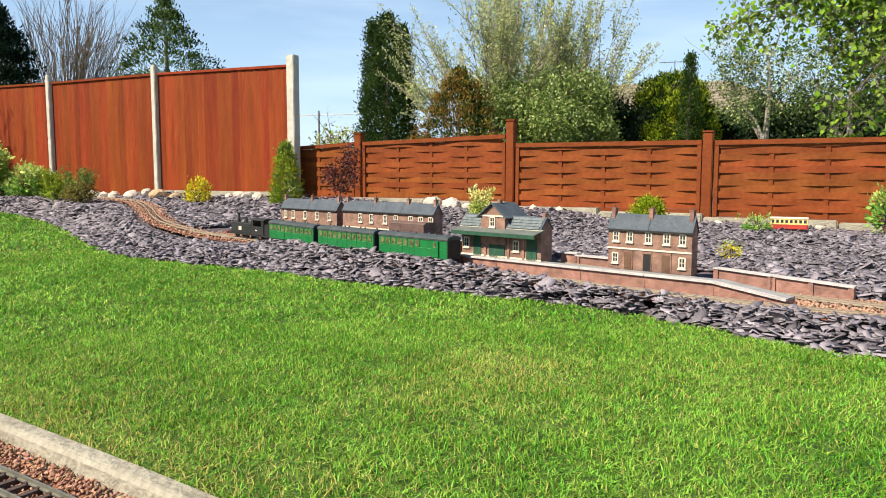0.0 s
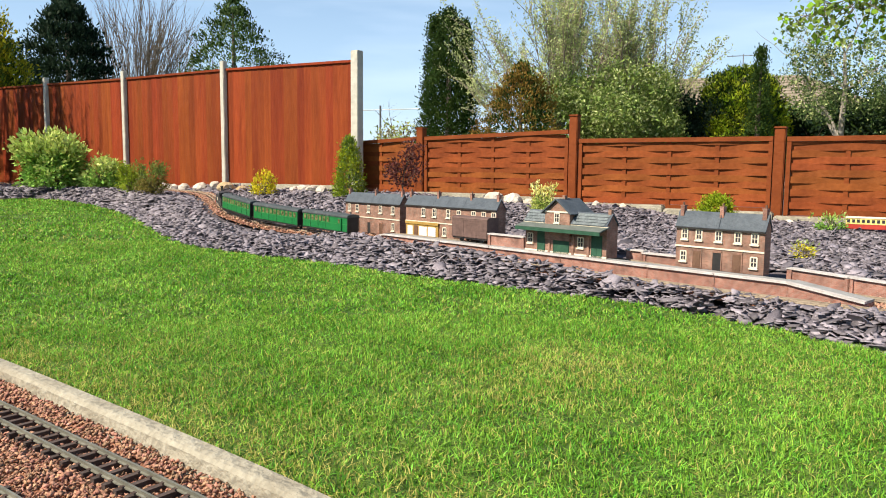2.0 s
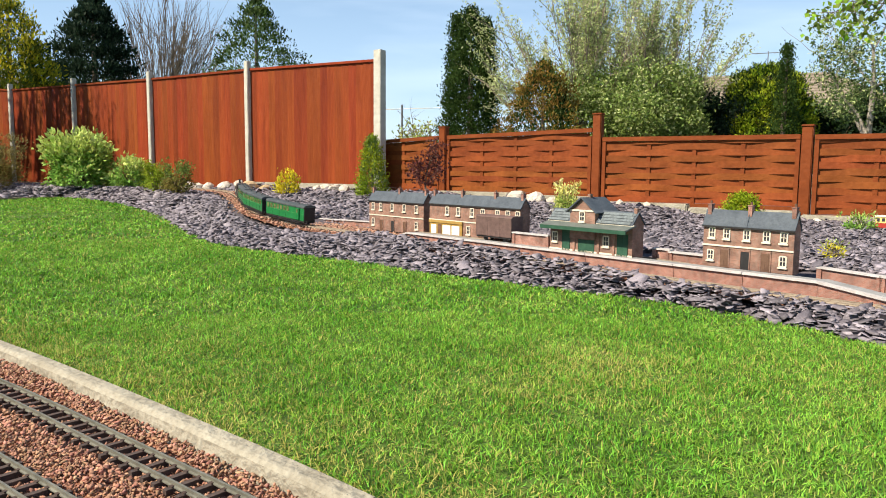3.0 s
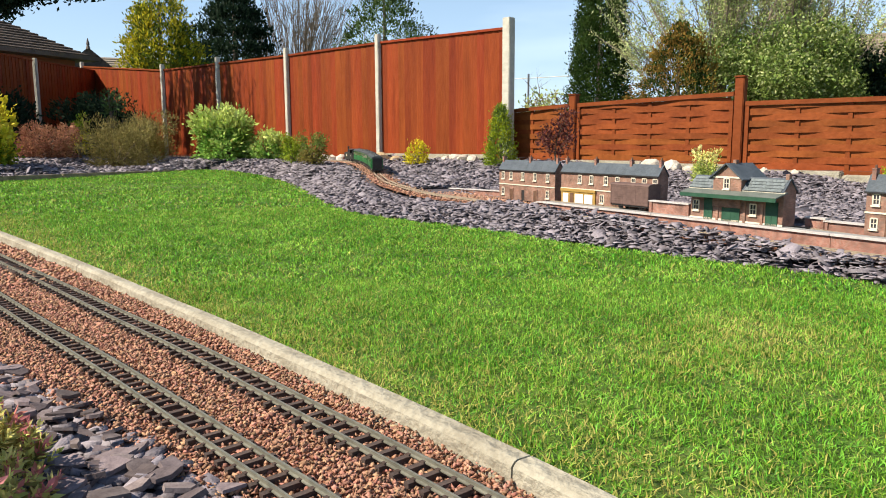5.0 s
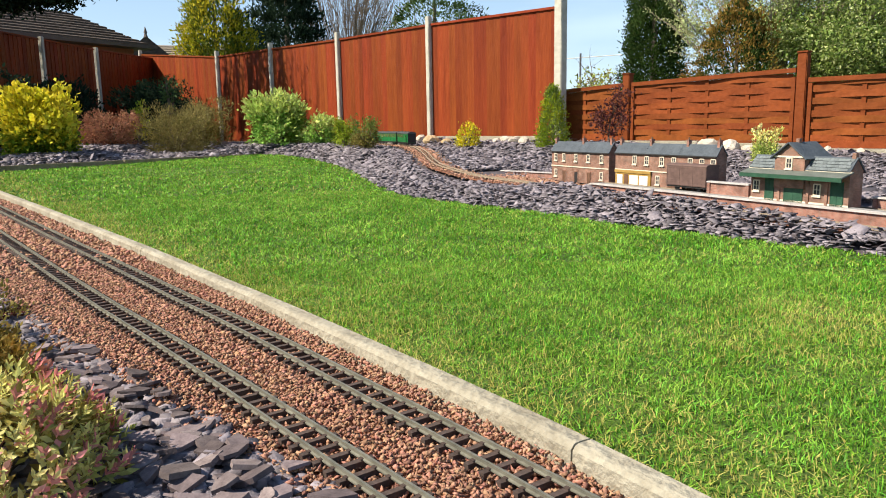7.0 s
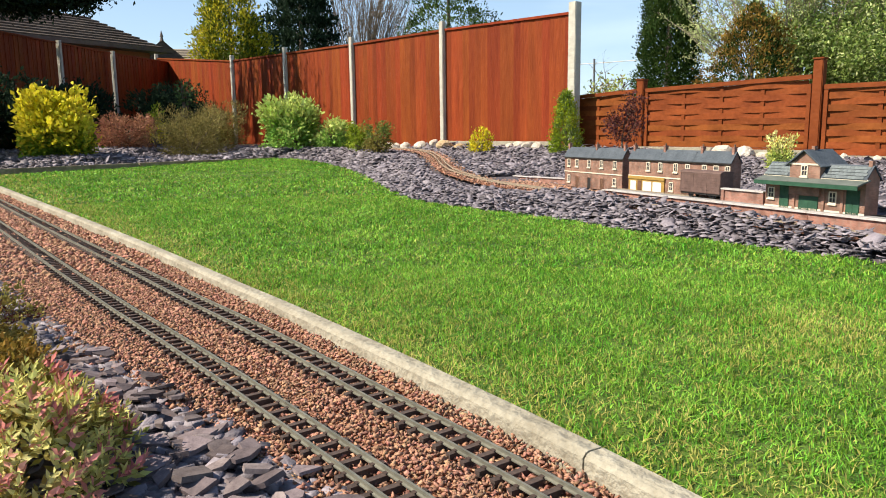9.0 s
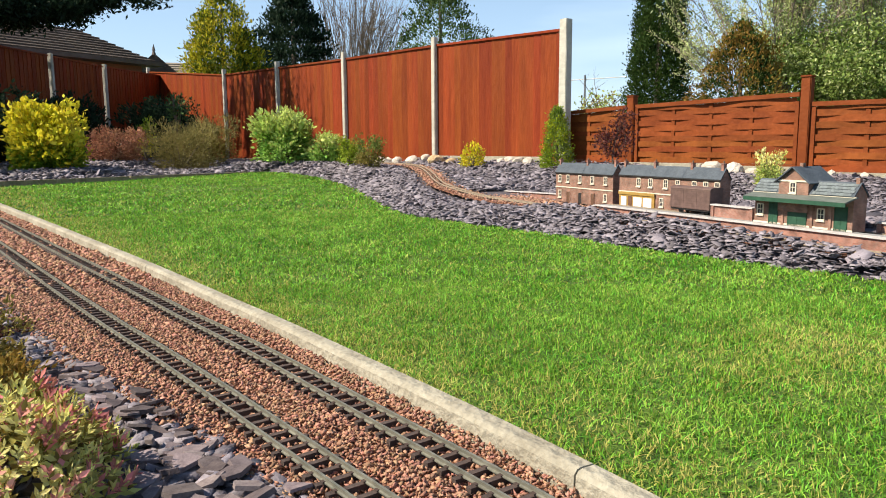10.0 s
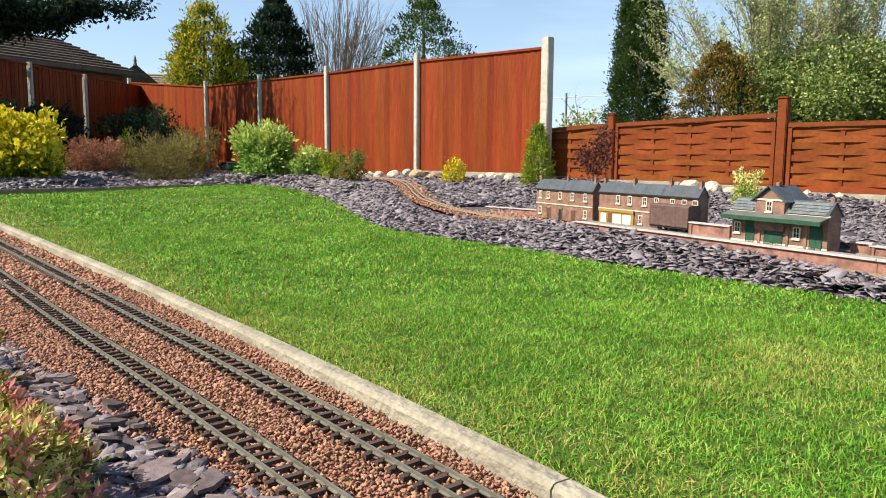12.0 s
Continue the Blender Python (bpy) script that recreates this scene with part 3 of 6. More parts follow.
WEAVE_X = [-4.12, -2.52, -0.893, 0.73, 2.35]
WEAVE_TOP = [0.875, 0.945, 0.805, 0.805, 0.80]
WEAVE_PANEL = [(-5.06, -4.17, 0.25, 0.765, 0.80), (-4.07, -2.57, 0.24, 0.80, 0.835), (-2.47, -0.94, 0.19, 0.755, 0.75), (-0.845, 0.68, 0.14, 0.745, 0.745), (0.78, 2.3, 0.12, 0.74, 0.74)]
woven = thing("woven_fence", F, "orange-brown stained woven slat fence with square capped posts", "fence")
for x, top in zip(WEAVE_X, WEAVE_TOP):
    post(woven, pose(x, 6.0, 0.05), 0.075, top - 0.05, M["weave_post"], 0.006)
for p in WEAVE_PANEL:
    weave_panel(p[0], p[1], 6.0, *p[2:], woven)
# Low pale stone kerb at the foot of the woven fence.
fk = thing("fence_kerb", F, "low pale concrete kerb at the foot of the fence", "kerb", kind="structure")
for x0, x1, z in ((-6.7, -4.9, 0.285), (-4.1, -3.3, 0.24), (-3.29, -2.5, 0.225), (-2.49, -1.7, 0.19), (-1.69, -0.9, 0.165), (-0.89, 0.0, 0.14), (0.01, 1.2, 0.125), (1.21, 2.4, 0.115)):
    part("kerb_stone", boxes((x0, x1, 5.84 if x0 > -4.5 else 5.7, 5.94 if x0 > -4.5 else 5.8, z - 0.12, z + 0.03), bevel=0.008), M["concrete"], fk)

# ---- model station ----
def window(bm_frame, bm_glass, bm_sill, x, z, w, h, y):
    """Four-pane sash on a wall that faces -y."""
    box(bm_glass, x, x + w, y - 0.0005, y + 0.001, z, z + h)
    t = 0.0024
    for a in ((x - t, x + t, z, z + h), (x + w - t, x + w + t, z, z + h), (x + w / 2 - t / 2, x + w / 2 + t / 2, z, z + h), (x, x + w, z + h - t, z + h + t), (x, x + w, z + h / 2 - t / 2, z + h / 2 + t / 2), (x, x + w, z - t, z + t)):
        box(bm_frame, a[0], a[1], y - 0.0022, y + 0.001, a[2], a[3])
    box(bm_sill, x - 0.005, x + w + 0.005, y - 0.006, y + 0.001, z - 0.008, z - 0.002)


def terrace(m, length, depth, wall_h, ridge_h, upper, lower, doors, chimneys, label, plinth=0.0, shop=None, opened=()):
    ob = thing("model_house", m, label, "model house", "model houses")
    bmw = boxes((0, length, 0, depth, 0, wall_h))
    for x in (0, length):
        a, b, c = bmw.verts.new((x, 0, wall_h)), bmw.verts.new((x, depth, wall_h)), bmw.verts.new((x, depth / 2, ridge_h - 0.004))
        bmw.faces.new((a, b, c))
    part("wall", bmw, M["brick"], ob)
    bmr = bmesh.new()
    e = 0.004
    half = depth / 2
    fall = (ridge_h - wall_h) / half
    for sgn in (-1, 1):
        y0 = half + sgn * (half + e)
        z0 = ridge_h - fall * (half + e)
        v = [bmr.verts.new(p) for p in ((-e, y0, z0), (length + e, y0, z0), (length + e, half, ridge_h), (-e, half, ridge_h), (-e, y0, z0 + 0.006), (length + e, y0, z0 + 0.006), (length + e, half, ridge_h + 0.006), (-e, half, ridge_h + 0.006))]
        for q in ((0, 1, 2, 3), (4, 5, 6, 7), (0, 1, 5, 4), (1, 2, 6, 5), (2, 3, 7, 6), (3, 0, 4, 7)):
            bmr.faces.new([v[i] for i in q])
    roof = part("roof", bmr, M["roof"], ob, "grey slate-coloured pitched roof")
    n = max(2, round(length / 0.26))
    for k in range(1, n):
        x = length * k / n
        part("roof_seam", boxes((x - 0.0008, x + 0.0008, 0, math.hypot(half, ridge_h - wall_h) + e, 0.006, 0.0066)), M["roof"], roof).matrix_basis = pose(0, -e, wall_h - fall * e, math.degrees(math.atan(fall)), 0, 0)
    part("gutter", boxes((-e, length + e, -e - 0.006, -e, wall_h - fall * e - 0.002, wall_h - fall * e + 0.004)), M["dark"], ob)
    part("string_course", boxes((-0.001, length + 0.001, -0.004, 0.001, wall_h * 0.49, wall_h * 0.49 + 0.006)), M["cream"], ob, "cream band along the wall")
    for x in chimneys:
        b = boxes((x - 0.008, x + 0.008, half - 0.01, half + 0.01, ridge_h - 0.015, ridge_h + 0.024), (x - 0.0095, x + 0.0095, half - 0.012, half + 0.012, ridge_h + 0.024, ridge_h + 0.028))
        ch = part("chimney", b, M["red_brick"], ob)
        part("chimney_pot", cyl(bmesh.new(), (x, half, ridge_h + 0.027), (x, half, ridge_h + 0.04), 0.0045, 0.004, 8), M["door_brown"], ch)
    for x, z, w, h in [(x, wall_h * 0.69, wall_h * 0.15, wall_h * 0.225) for x in upper] + [(x, wall_h * 0.16, wall_h * 0.15, wall_h * 0.225) for x in lower]:
        fr, gl, si = bmesh.new(), bmesh.new(), bmesh.new()
        window(fr, gl, si, x - w / 2, z, w, h, -0.001)
        wi = part("window", gl, M["window_dark"], ob)
        part("window_frame", fr, M["cream"], wi)
        part("window_sill", si, M["cream"], wi)
    for i, x in enumerate(doors):
        d = part("door", boxes((x - 0.017, x + 0.017, -0.002, 0.001, 0.0, 0.068)), M["dark" if i in opened else "door_brown"], ob)
        part("door_surround", boxes((x - 0.021, x - 0.017, -0.003, 0.001, 0, 0.074), (x + 0.017, x + 0.021, -0.003, 0.001, 0, 0.074), (x - 0.021, x + 0.021, -0.003, 0.001, 0.068, 0.076)), M["brick"], d)
        if i not in opened:
            part("door_panel", boxes((x - 0.012, x - 0.002, -0.003, 0.0, 0.008, 0.03), (x + 0.002, x + 0.012, -0.003, 0.0, 0.008, 0.03), (x - 0.012, x + 0.012, -0.003, 0.0, 0.036, 0.06)), M["door_brown"], d)
    if shop:
        x0, x1 = shop
        sf = part("shop_front", boxes((x0, x1, -0.007, 0.001, 0.0, wall_h * 0.5 - 0.004)), M["ochre"], ob, "ochre painted shop front")
        part("fascia_board", boxes((x0 - 0.003, x1 + 0.003, -0.012, -0.006, wall_h * 0.42, wall_h * 0.5)), M["ochre"], sf)
        for a, b in ((0.06, 0.22), (0.42, 0.66), (0.7, 0.93)):
            part("shop_window", boxes((x0 + (x1 - x0) * a, x0 + (x1 - x0) * b, -0.009, -0.006, 0.008, wall_h * 0.36)), M["white"], sf)
        part("shop_door", boxes((x0 + (x1 - x0) * 0.27, x0 + (x1 - x0) * 0.38, -0.009, -0.006, 0.0, wall_h * 0.38)), M["door_brown"], sf)
    return ob


terrace(station(-4.15, 2.80, 0.07), 0.60, 0.068, 0.195, 0.25, (0.05, 0.14, 0.27, 0.40, 0.53), (0.05, 0.53), (0.145, 0.275, 0.405), (0.012, 0.31, 0.585),
        "brown brick model terrace with grey roof beside the siding", opened=(1,))
terrace(station(-3.49, 2.80, 0.075), 0.775, 0.068, 0.195, 0.245, (0.17, 0.27, 0.39, 0.48, 0.60, 0.68, 0.755), (0.36, 0.70), (0.46, 0.6), (0.015, 0.27, 0.55, 0.76),
        "long brown brick model terrace with an ochre shop front", shop=(0.01, 0.31))
terrace(station(-1.59, 2.70, 0.10), 0.362, 0.046, 0.165, 0.217, (0.038, 0.1, 0.182, 0.26, 0.325), (0.035, 0.325), (0.094, 0.178, 0.26), (0.014, 0.182, 0.35),
        "detached brown brick model house with grey roof at the platform", opened=(1,))


def station_house(m):
    ob = thing("model_station", m, "brick model railway station with tiled roofs and green canopy", "model station")
    L, D, H, R = 0.47, 0.076, 0.142, 0.19
    bmw = boxes((0, L, 0, D, 0, H))
    for x in (0, L):
        bmw.faces.new([bmw.verts.new(p) for p in ((x, 0, H), (x, D, H), (x, D / 2, R - 0.004))])
    part("wall", bmw, M["brick"], ob)
    part("plinth", boxes((-0.002, L + 0.002, -0.003, 0.0, 0, 0.008)), M["cream"], ob)
    # tiled main roof, tile by tile
    e, half = 0.005, D / 2
    fall = (R - H) / half
    slope = math.hypot(half + e, fall * (half + e))
    roof = part("roof", boxes((-e, L + e, 0, slope, 0, 0.004)), M["roof"], ob)
    roof.matrix_basis = pose(0, -e, H - fall * e, math.degrees(math.atan(fall)), 0, 0)
    back = part("roof", boxes((-e, L + e, -slope, 0, 0, 0.004)), M["roof"], ob)
    back.matrix_basis = pose(0, D + e, H - fall * e, -math.degrees(math.atan(fall)), 0, 0)
    tm = bpy.data.meshes.new("tile")
    tb = boxes((0, 0.0165, 0, 0.0135, 0, 0.0022))
    tb.to_mesh(tm)
    tb.free()
    tm.materials.append(M["tile_roof"])
    for r in range(4):
        for k in range(28):
            x = -e + k * 0.0173 + (r % 2) * 0.006
            if x > L + e - 0.016 or 0.11 < x < 0.28:
                continue
            t = new("tile", tm)
            t.parent, t.matrix_basis = roof, pose(x, 0.001 + r * 0.0155, 0.0045, -4, 0, random.uniform(-1, 1))
    # clock-tower-like centre gable facing the platform
    x0, x1, G, GR = 0.13, 0.275, 0.19, 0.245
    back_y = 0.13
    g = boxes((x0, x1, -0.012, back_y, 0.06, G))
    mid = (x0 + x1) / 2
    for y in (-0.012, back_y):
        g.faces.new([g.verts.new(p) for p in ((x0, y, G), (x1, y, G), (mid, y, GR - 0.004))])
    part("gable", g, M["brick"], ob)
    for sgn in (-1, 1):
        w = (x1 - x0) / 2 + 0.014
        f2 = (GR - G) / ((x1 - x0) / 2)
        b = boxes((0, math.hypot(w, f2 * w), -0.026, back_y + 0.01, 0, 0.005))
        p = part("gable_roof", b, M["roof"], ob)
        p.matrix_basis = pose(mid, 0, GR, 0, math.degrees(math.atan(f2)), 0) if sgn > 0 else pose(mid, back_y - 0.016, GR, 0, math.degrees(math.atan(f2)), 180)
    fr, gl, si = bmesh.new(), bmesh.new(), bmesh.new()
    window(fr, gl, si, mid - 0.014, 0.142, 0.028, 0.042, -0.0135)
    wi = part("window", gl, M["window_dark"], ob)
    part("window_frame", fr, M["cream"], wi)
    part("window_sill", si, M["cream"], wi)
    part("gable_band", boxes((x0 - 0.001, x1 + 0.001, -0.016, -0.011, G - 0.004, G + 0.003)), M["cream"], ob)
    # canopy over the platform
    can = part("canopy", boxes((-0.01, L + 0.01, 0, 0.075, 0, 0.006)), M["canopy_roof"], ob, "pale green sloping canopy")
    can.matrix_basis = pose(0, -0.062, 0.113, 15, 0, 0)
    part("valance", boxes((-0.01, L + 0.01, -0.064, -0.060, 0.101, 0.117)), M["canopy_green"], can).matrix_basis = can.matrix_basis.inverted()
    part("flashing", boxes((-0.01, L + 0.01, -0.006, 0.0, 0.133, 0.139)), M["cream"], ob)
    for x, w, c in ((0.1, 0.04, "canopy_green"), (0.22, 0.085, "canopy_green"), (0.42, 0.05, "canopy_green")):
        d = part("door", boxes((x - w / 2, x + w / 2, -0.003, 0.001, 0.0, 0.096)), M[c], ob, "dark green door")
        part("door_frame", boxes((x - w / 2 - 0.003, x - w / 2, -0.004, 0.001, 0, 0.099), (x + w / 2, x + w / 2 + 0.003, -0.004, 0.001, 0, 0.099), (x - 0.001, x + 0.001, -0.004, 0, 0, 0.096)), M["canopy_green"], d)
    for x in (0.03, 0.33):
        fr, gl, si = bmesh.new(), bmesh.new(), bmesh.new()
        window(fr, gl, si, x - 0.014, 0.038, 0.03, 0.044, -0.001)
        wi = part("window", gl, M["window_dark"], ob)
        part("window_frame", fr, M["cream"], wi)
        part("window_sill", si, M["cream"], wi)
    for x in (0.15, 0.29, 0.375):
        part("pilaster", boxes((x - 0.006, x + 0.006, -0.006, 0.0, 0, 0.12)), M["brick"], ob)
    for x in (mid, L - 0.01):
        part("chimney", boxes((x - 0.008, x + 0.008, half - 0.008, half + 0.008, R - 0.02, R + 0.02 if x > 0.3 else GR + 0.018)), M["brick"], ob)
    return ob


station_house(station(-2.36, 2.645, 0.102))

# Platform: brick faces and pale coping slabs, a ramp at each end.
plat = thing("model_platform", station(0, 0), "long brick model platform with pale coping and end ramps", "model platform")
PZ = 0.104
P0, P1 = -3.44, -1.09
cuts = [P0, -3.0, -2.55, -2.1, -1.65, -1.36, P1]
for a, b in zip(cuts[:-1], cuts[1:]):
    part("brick_face", boxes((a + 0.001, b - 0.001, 2.595, 2.665, 0.03, PZ - 0.009)), M["red_brick"], plat)
    part("coping_slab", boxes((a + 0.001, b - 0.001, 2.585, 2.607, PZ - 0.008, PZ + 0.001), bevel=0.001), M["coping"], plat)
    part("paving", boxes((a + 0.001, b - 0.001, 2.608, 2.668, PZ - 0.008, PZ - 0.001)), M["platform_top"], plat)
for x0, x1 in ((P0, P0 - 0.13), (P1, P1 + 0.25)):
    b = bmesh.new()
    v = [b.verts.new(p) for p in ((x0, 2.595, 0.03), (x0, 2.665, 0.03), (x0, 2.665, PZ - 0.009), (x0, 2.595, PZ - 0.009), (x1, 2.595, 0.03), (x1, 2.665, 0.03), (x1, 2.665, 0.062), (x1, 2.595, 0.062))]
    for q in ((0, 1, 2, 3), (4, 7, 6, 5), (0, 3, 7, 4), (1, 5, 6, 2), (3, 2, 6, 7), (0, 4, 5, 1)):
        b.faces.new([v[i] for i in q])
    part("ramp", b, M["red_brick"], plat)
    d = math.hypot(x1 - x0, PZ - 0.071)
    for y0, y1, mt in ((2.585, 2.607, "coping"), (2.608, 2.668, "platform_top")):
        c = part("ramp_coping", boxes((0, d, y0, y1, -0.008, 0.001)), M[mt], plat)
        if x1 > x0:
            c.matrix_basis = pose(x0, 0, PZ, 0, math.degrees(math.atan2(PZ - 0.07, x1 - x0)), 0)
        else:
            c.matrix_basis = pose(x1, 0, 0.07, 0, -math.degrees(math.atan2(PZ - 0.07, x0 - x1)), 0)


def low_wall(x0, x1, y, z0, h0, h1, pier=0.3):
    ob = thing("model_wall", station(0, 0), "low red brick model wall with pale coping", "model wall", "model walls")
    b = bmesh.new()
    v = [b.verts.new(p) for p in ((x0, y, z0), (x1, y, z0), (x1, y, h1), (x0, y, h0), (x0, y + 0.02, z0), (x1, y + 0.02, z0), (x1, y + 0.02, h1), (x0, y + 0.02, h0))]
    for q in ((0, 1, 2, 3), (4, 7, 6, 5), (0, 4, 5, 1), (1, 5, 6, 2), (2, 6, 7, 3), (3, 7, 4, 0)):
        b.faces.new([v[i] for i in q])
    part("brick_face", b, M["red_brick"], ob)
    n = max(1, round((x1 - x0) / pier))
    for k in range(n + 1):
        x = x0 + (x1 - x0) * k / n
        h = h0 + (h1 - h0) * k / n
        part("pier", boxes((x - 0.009, x + 0.009, y - 0.006, y + 0.02, z0, h)), M["red_brick"], ob)
    c = part("coping", boxes((-0.01, math.hypot(x1 - x0, h1 - h0) + 0.01, y - 0.009, y + 0.026, 0.0005, 0.007)), M["coping"], ob)
    c.matrix_basis = pose(x0, 0, h0, 0, -math.degrees(math.atan2(h1 - h0, x1 - x0)), 0)
    return ob


low_wall(-1.19, -0.985, 2.83, 0.03, 0.118, 0.108)
low_wall(-0.975, -0.715, 2.83, 0.03, 0.108, 0.095, 0.13)
low_wall(-1.87, -1.80, 2.78, 0.03, 0.132, 0.132)
low_wall(-1.79, -1.61, 2.78, 0.03, 0.124, 0.124, 0.16)
low_wall(-2.62, -2.39, 2.66, 0.05, 0.155, 0.155, 0.22)
low_wall(-4.9, -4.19, 2.84, 0.04, 0.092, 0.108, 0.35)


# ---- rolling stock ----
def wheelset(parent, x, r=0.016, gauge=0.045):
    for s in (-1, 1):
        w = part("wheel", cyl(bmesh.new(), (0, s * gauge / 2 - 0.003, 0), (0, s * gauge / 2 + 0.003, 0), r, n=16), M["dark"], parent)
        cyl_t = part("tyre", cyl(bmesh.new(), (0, s * gauge / 2 - 0.001, 0), (0, s * gauge / 2 + 0.001, 0), r + 0.002, n=16), M["steel"], w)
        w.matrix_basis = pose(x, 0, r)


def arched_roof(x0, x1, half, z, rise, over=0.003, n=10):
    b = bmesh.new()
    rows = []
    for x in (x0, x1):
        top = [b.verts.new((x, (half + over) * math.cos(math.pi * i / n) * -1, z + rise * math.sin(math.pi * i / n) ** 0.7)) for i in range(n + 1)]
        rows.append(top)
        b.faces.new(top)
    for i in range(n):
        b.faces.new((rows[0][i], rows[0][i + 1], rows[1][i + 1], rows[1][i]))
    b.faces.new((rows[0][0], rows[1][0], rows[1][n], rows[0][n]))
    return b


def coach(brake):
    ob = thing("railway_coach", Matrix.Identity(4), "glossy green model passenger coach with dark roof" + (" and luggage end" if brake else ""), "model coach", "model train")
    L, W = 0.475, 0.043
    z0, z1 = 0.028, 0.118
    part("body", boxes((-L / 2, L / 2, -W, W, z0, z1), bevel=0.003), M["coach_green"], ob)
    part("roof", arched_roof(-L / 2 - 0.004, L / 2 + 0.004, W, z1 - 0.001, 0.018), M["coach_roof"], ob)
    part("underframe", boxes((-L / 2 + 0.004, L / 2 - 0.004, -0.03, 0.03, 0.018, z0 + 0.001)), M["dark"], ob)
    for s in (-1, 1):
        part("solebar", boxes((-L / 2, L / 2, s * (W - 0.004) - 0.003, s * (W - 0.004) + 0.003, 0.02, z0 - 0.0005)), M["dark"], ob)
        part("gutter_line", boxes((-L / 2, L / 2, s * (W + 0.001) - 0.0015, s * (W + 0.001) + 0.0015, z1 - 0.006, z1 - 0.003)), M["coach_roof"], ob)
        part("waist_line", boxes((-L / 2 + 0.004, L / 2 - 0.004, s * (W + 0.0004) - 0.001, s * (W + 0.0004) + 0.001, 0.072, 0.0735)), M["coach_line"], ob)
        part("buffer_beam", boxes((s * (L / 2 - 0.003) - 0.004, s * (L / 2 - 0.003) + 0.004, -W, W, 0.016, z0)), M["dark"], ob)
        part("end_panel", boxes((s * (L / 2 + 0.001) - 0.0015, s * (L / 2 + 0.001) + 0.0015, -W + 0.002, W - 0.002, z0 + 0.002, z1)), M["dark"], ob, "black coach end")
        n = 11
        for k in range(n):
            x = -L / 2 + 0.03 + k * (L - 0.06) / (n - 1)
            if brake and k > 6:
                if k == 9:
                    part("guard_lookout", boxes((x - 0.02, x + 0.02, s * (W + 0.004) - 0.005, s * (W + 0.004) + 0.005, 0.035, 0.108)), M["coach_green"], ob)
                    part("window_pane", boxes((x - 0.009, x + 0.009, s * (W + 0.0085) - 0.001, s * (W + 0.0085) + 0.001, 0.078, 0.103)), M["coach_glass"], ob)
                continue
            w = 0.0155 if k % 2 else 0.0135
            pane = part("window_pane", boxes((x - w, x + w, s * (W + 0.0003) - 0.001, s * (W + 0.0003) + 0.001, 0.077, 0.107)), M["coach_glass"], ob)
            part("window_bead", boxes((x + w, x + w + 0.002, s * (W + 0.0003) - 0.0017, s * (W + 0.0003) + 0.0017, 0.075, 0.109)), M["coach_green"], pane)
            if k % 2:
                part("door_seam", boxes((x + 0.0178, x + 0.0188, s * (W + 0.0003) - 0.0008, s * (W + 0.0003) + 0.0008, 0.033, 0.075)), M["dark"], pane)
        part("footboard", boxes((-L / 2 + 0.02, L / 2 - 0.02, s * (W + 0.002) - 0.005, s * (W + 0.002) + 0.005, 0.012, 0.015)), M["dark"], ob)
    for k in range(7):
        x = -L / 2 + 0.04 + k * (L - 0.08) / 6
        part("roof_vent", cyl(bmesh.new(), (x, 0.012 * (-1) ** k, z1 + 0.014), (x, 0.012 * (-1) ** k, z1 + 0.024), 0.005, 0.004, 8), M["coach_roof"], ob)
    for x in (-0.16, 0.16):
        bg = part("bogie", boxes((x - 0.05, x + 0.05, -0.033, -0.029, 0.008, 0.02), (x - 0.05, x + 0.05, 0.029, 0.033, 0.008, 0.02), (x - 0.008, x + 0.008, -0.03, 0.03, 0.012, 0.02)), M["dark"], ob)
        for d in (-0.032, 0.032):
            wheelset(bg, x + d)
    for e in (-1, 1):
        for s in (-0.025, 0.025):
            part("buffer", cyl(bmesh.new(), (e * L / 2, s, 0.023), (e * (L / 2 + 0.016), s, 0.023), 0.005, 0.006, 10), M["dark"], ob)
    part("coupling", boxes((L / 2 - 0.002, L / 2 + 0.02, -0.003, 0.003, 0.019, 0.022)), M["dark"], ob)
    return ob


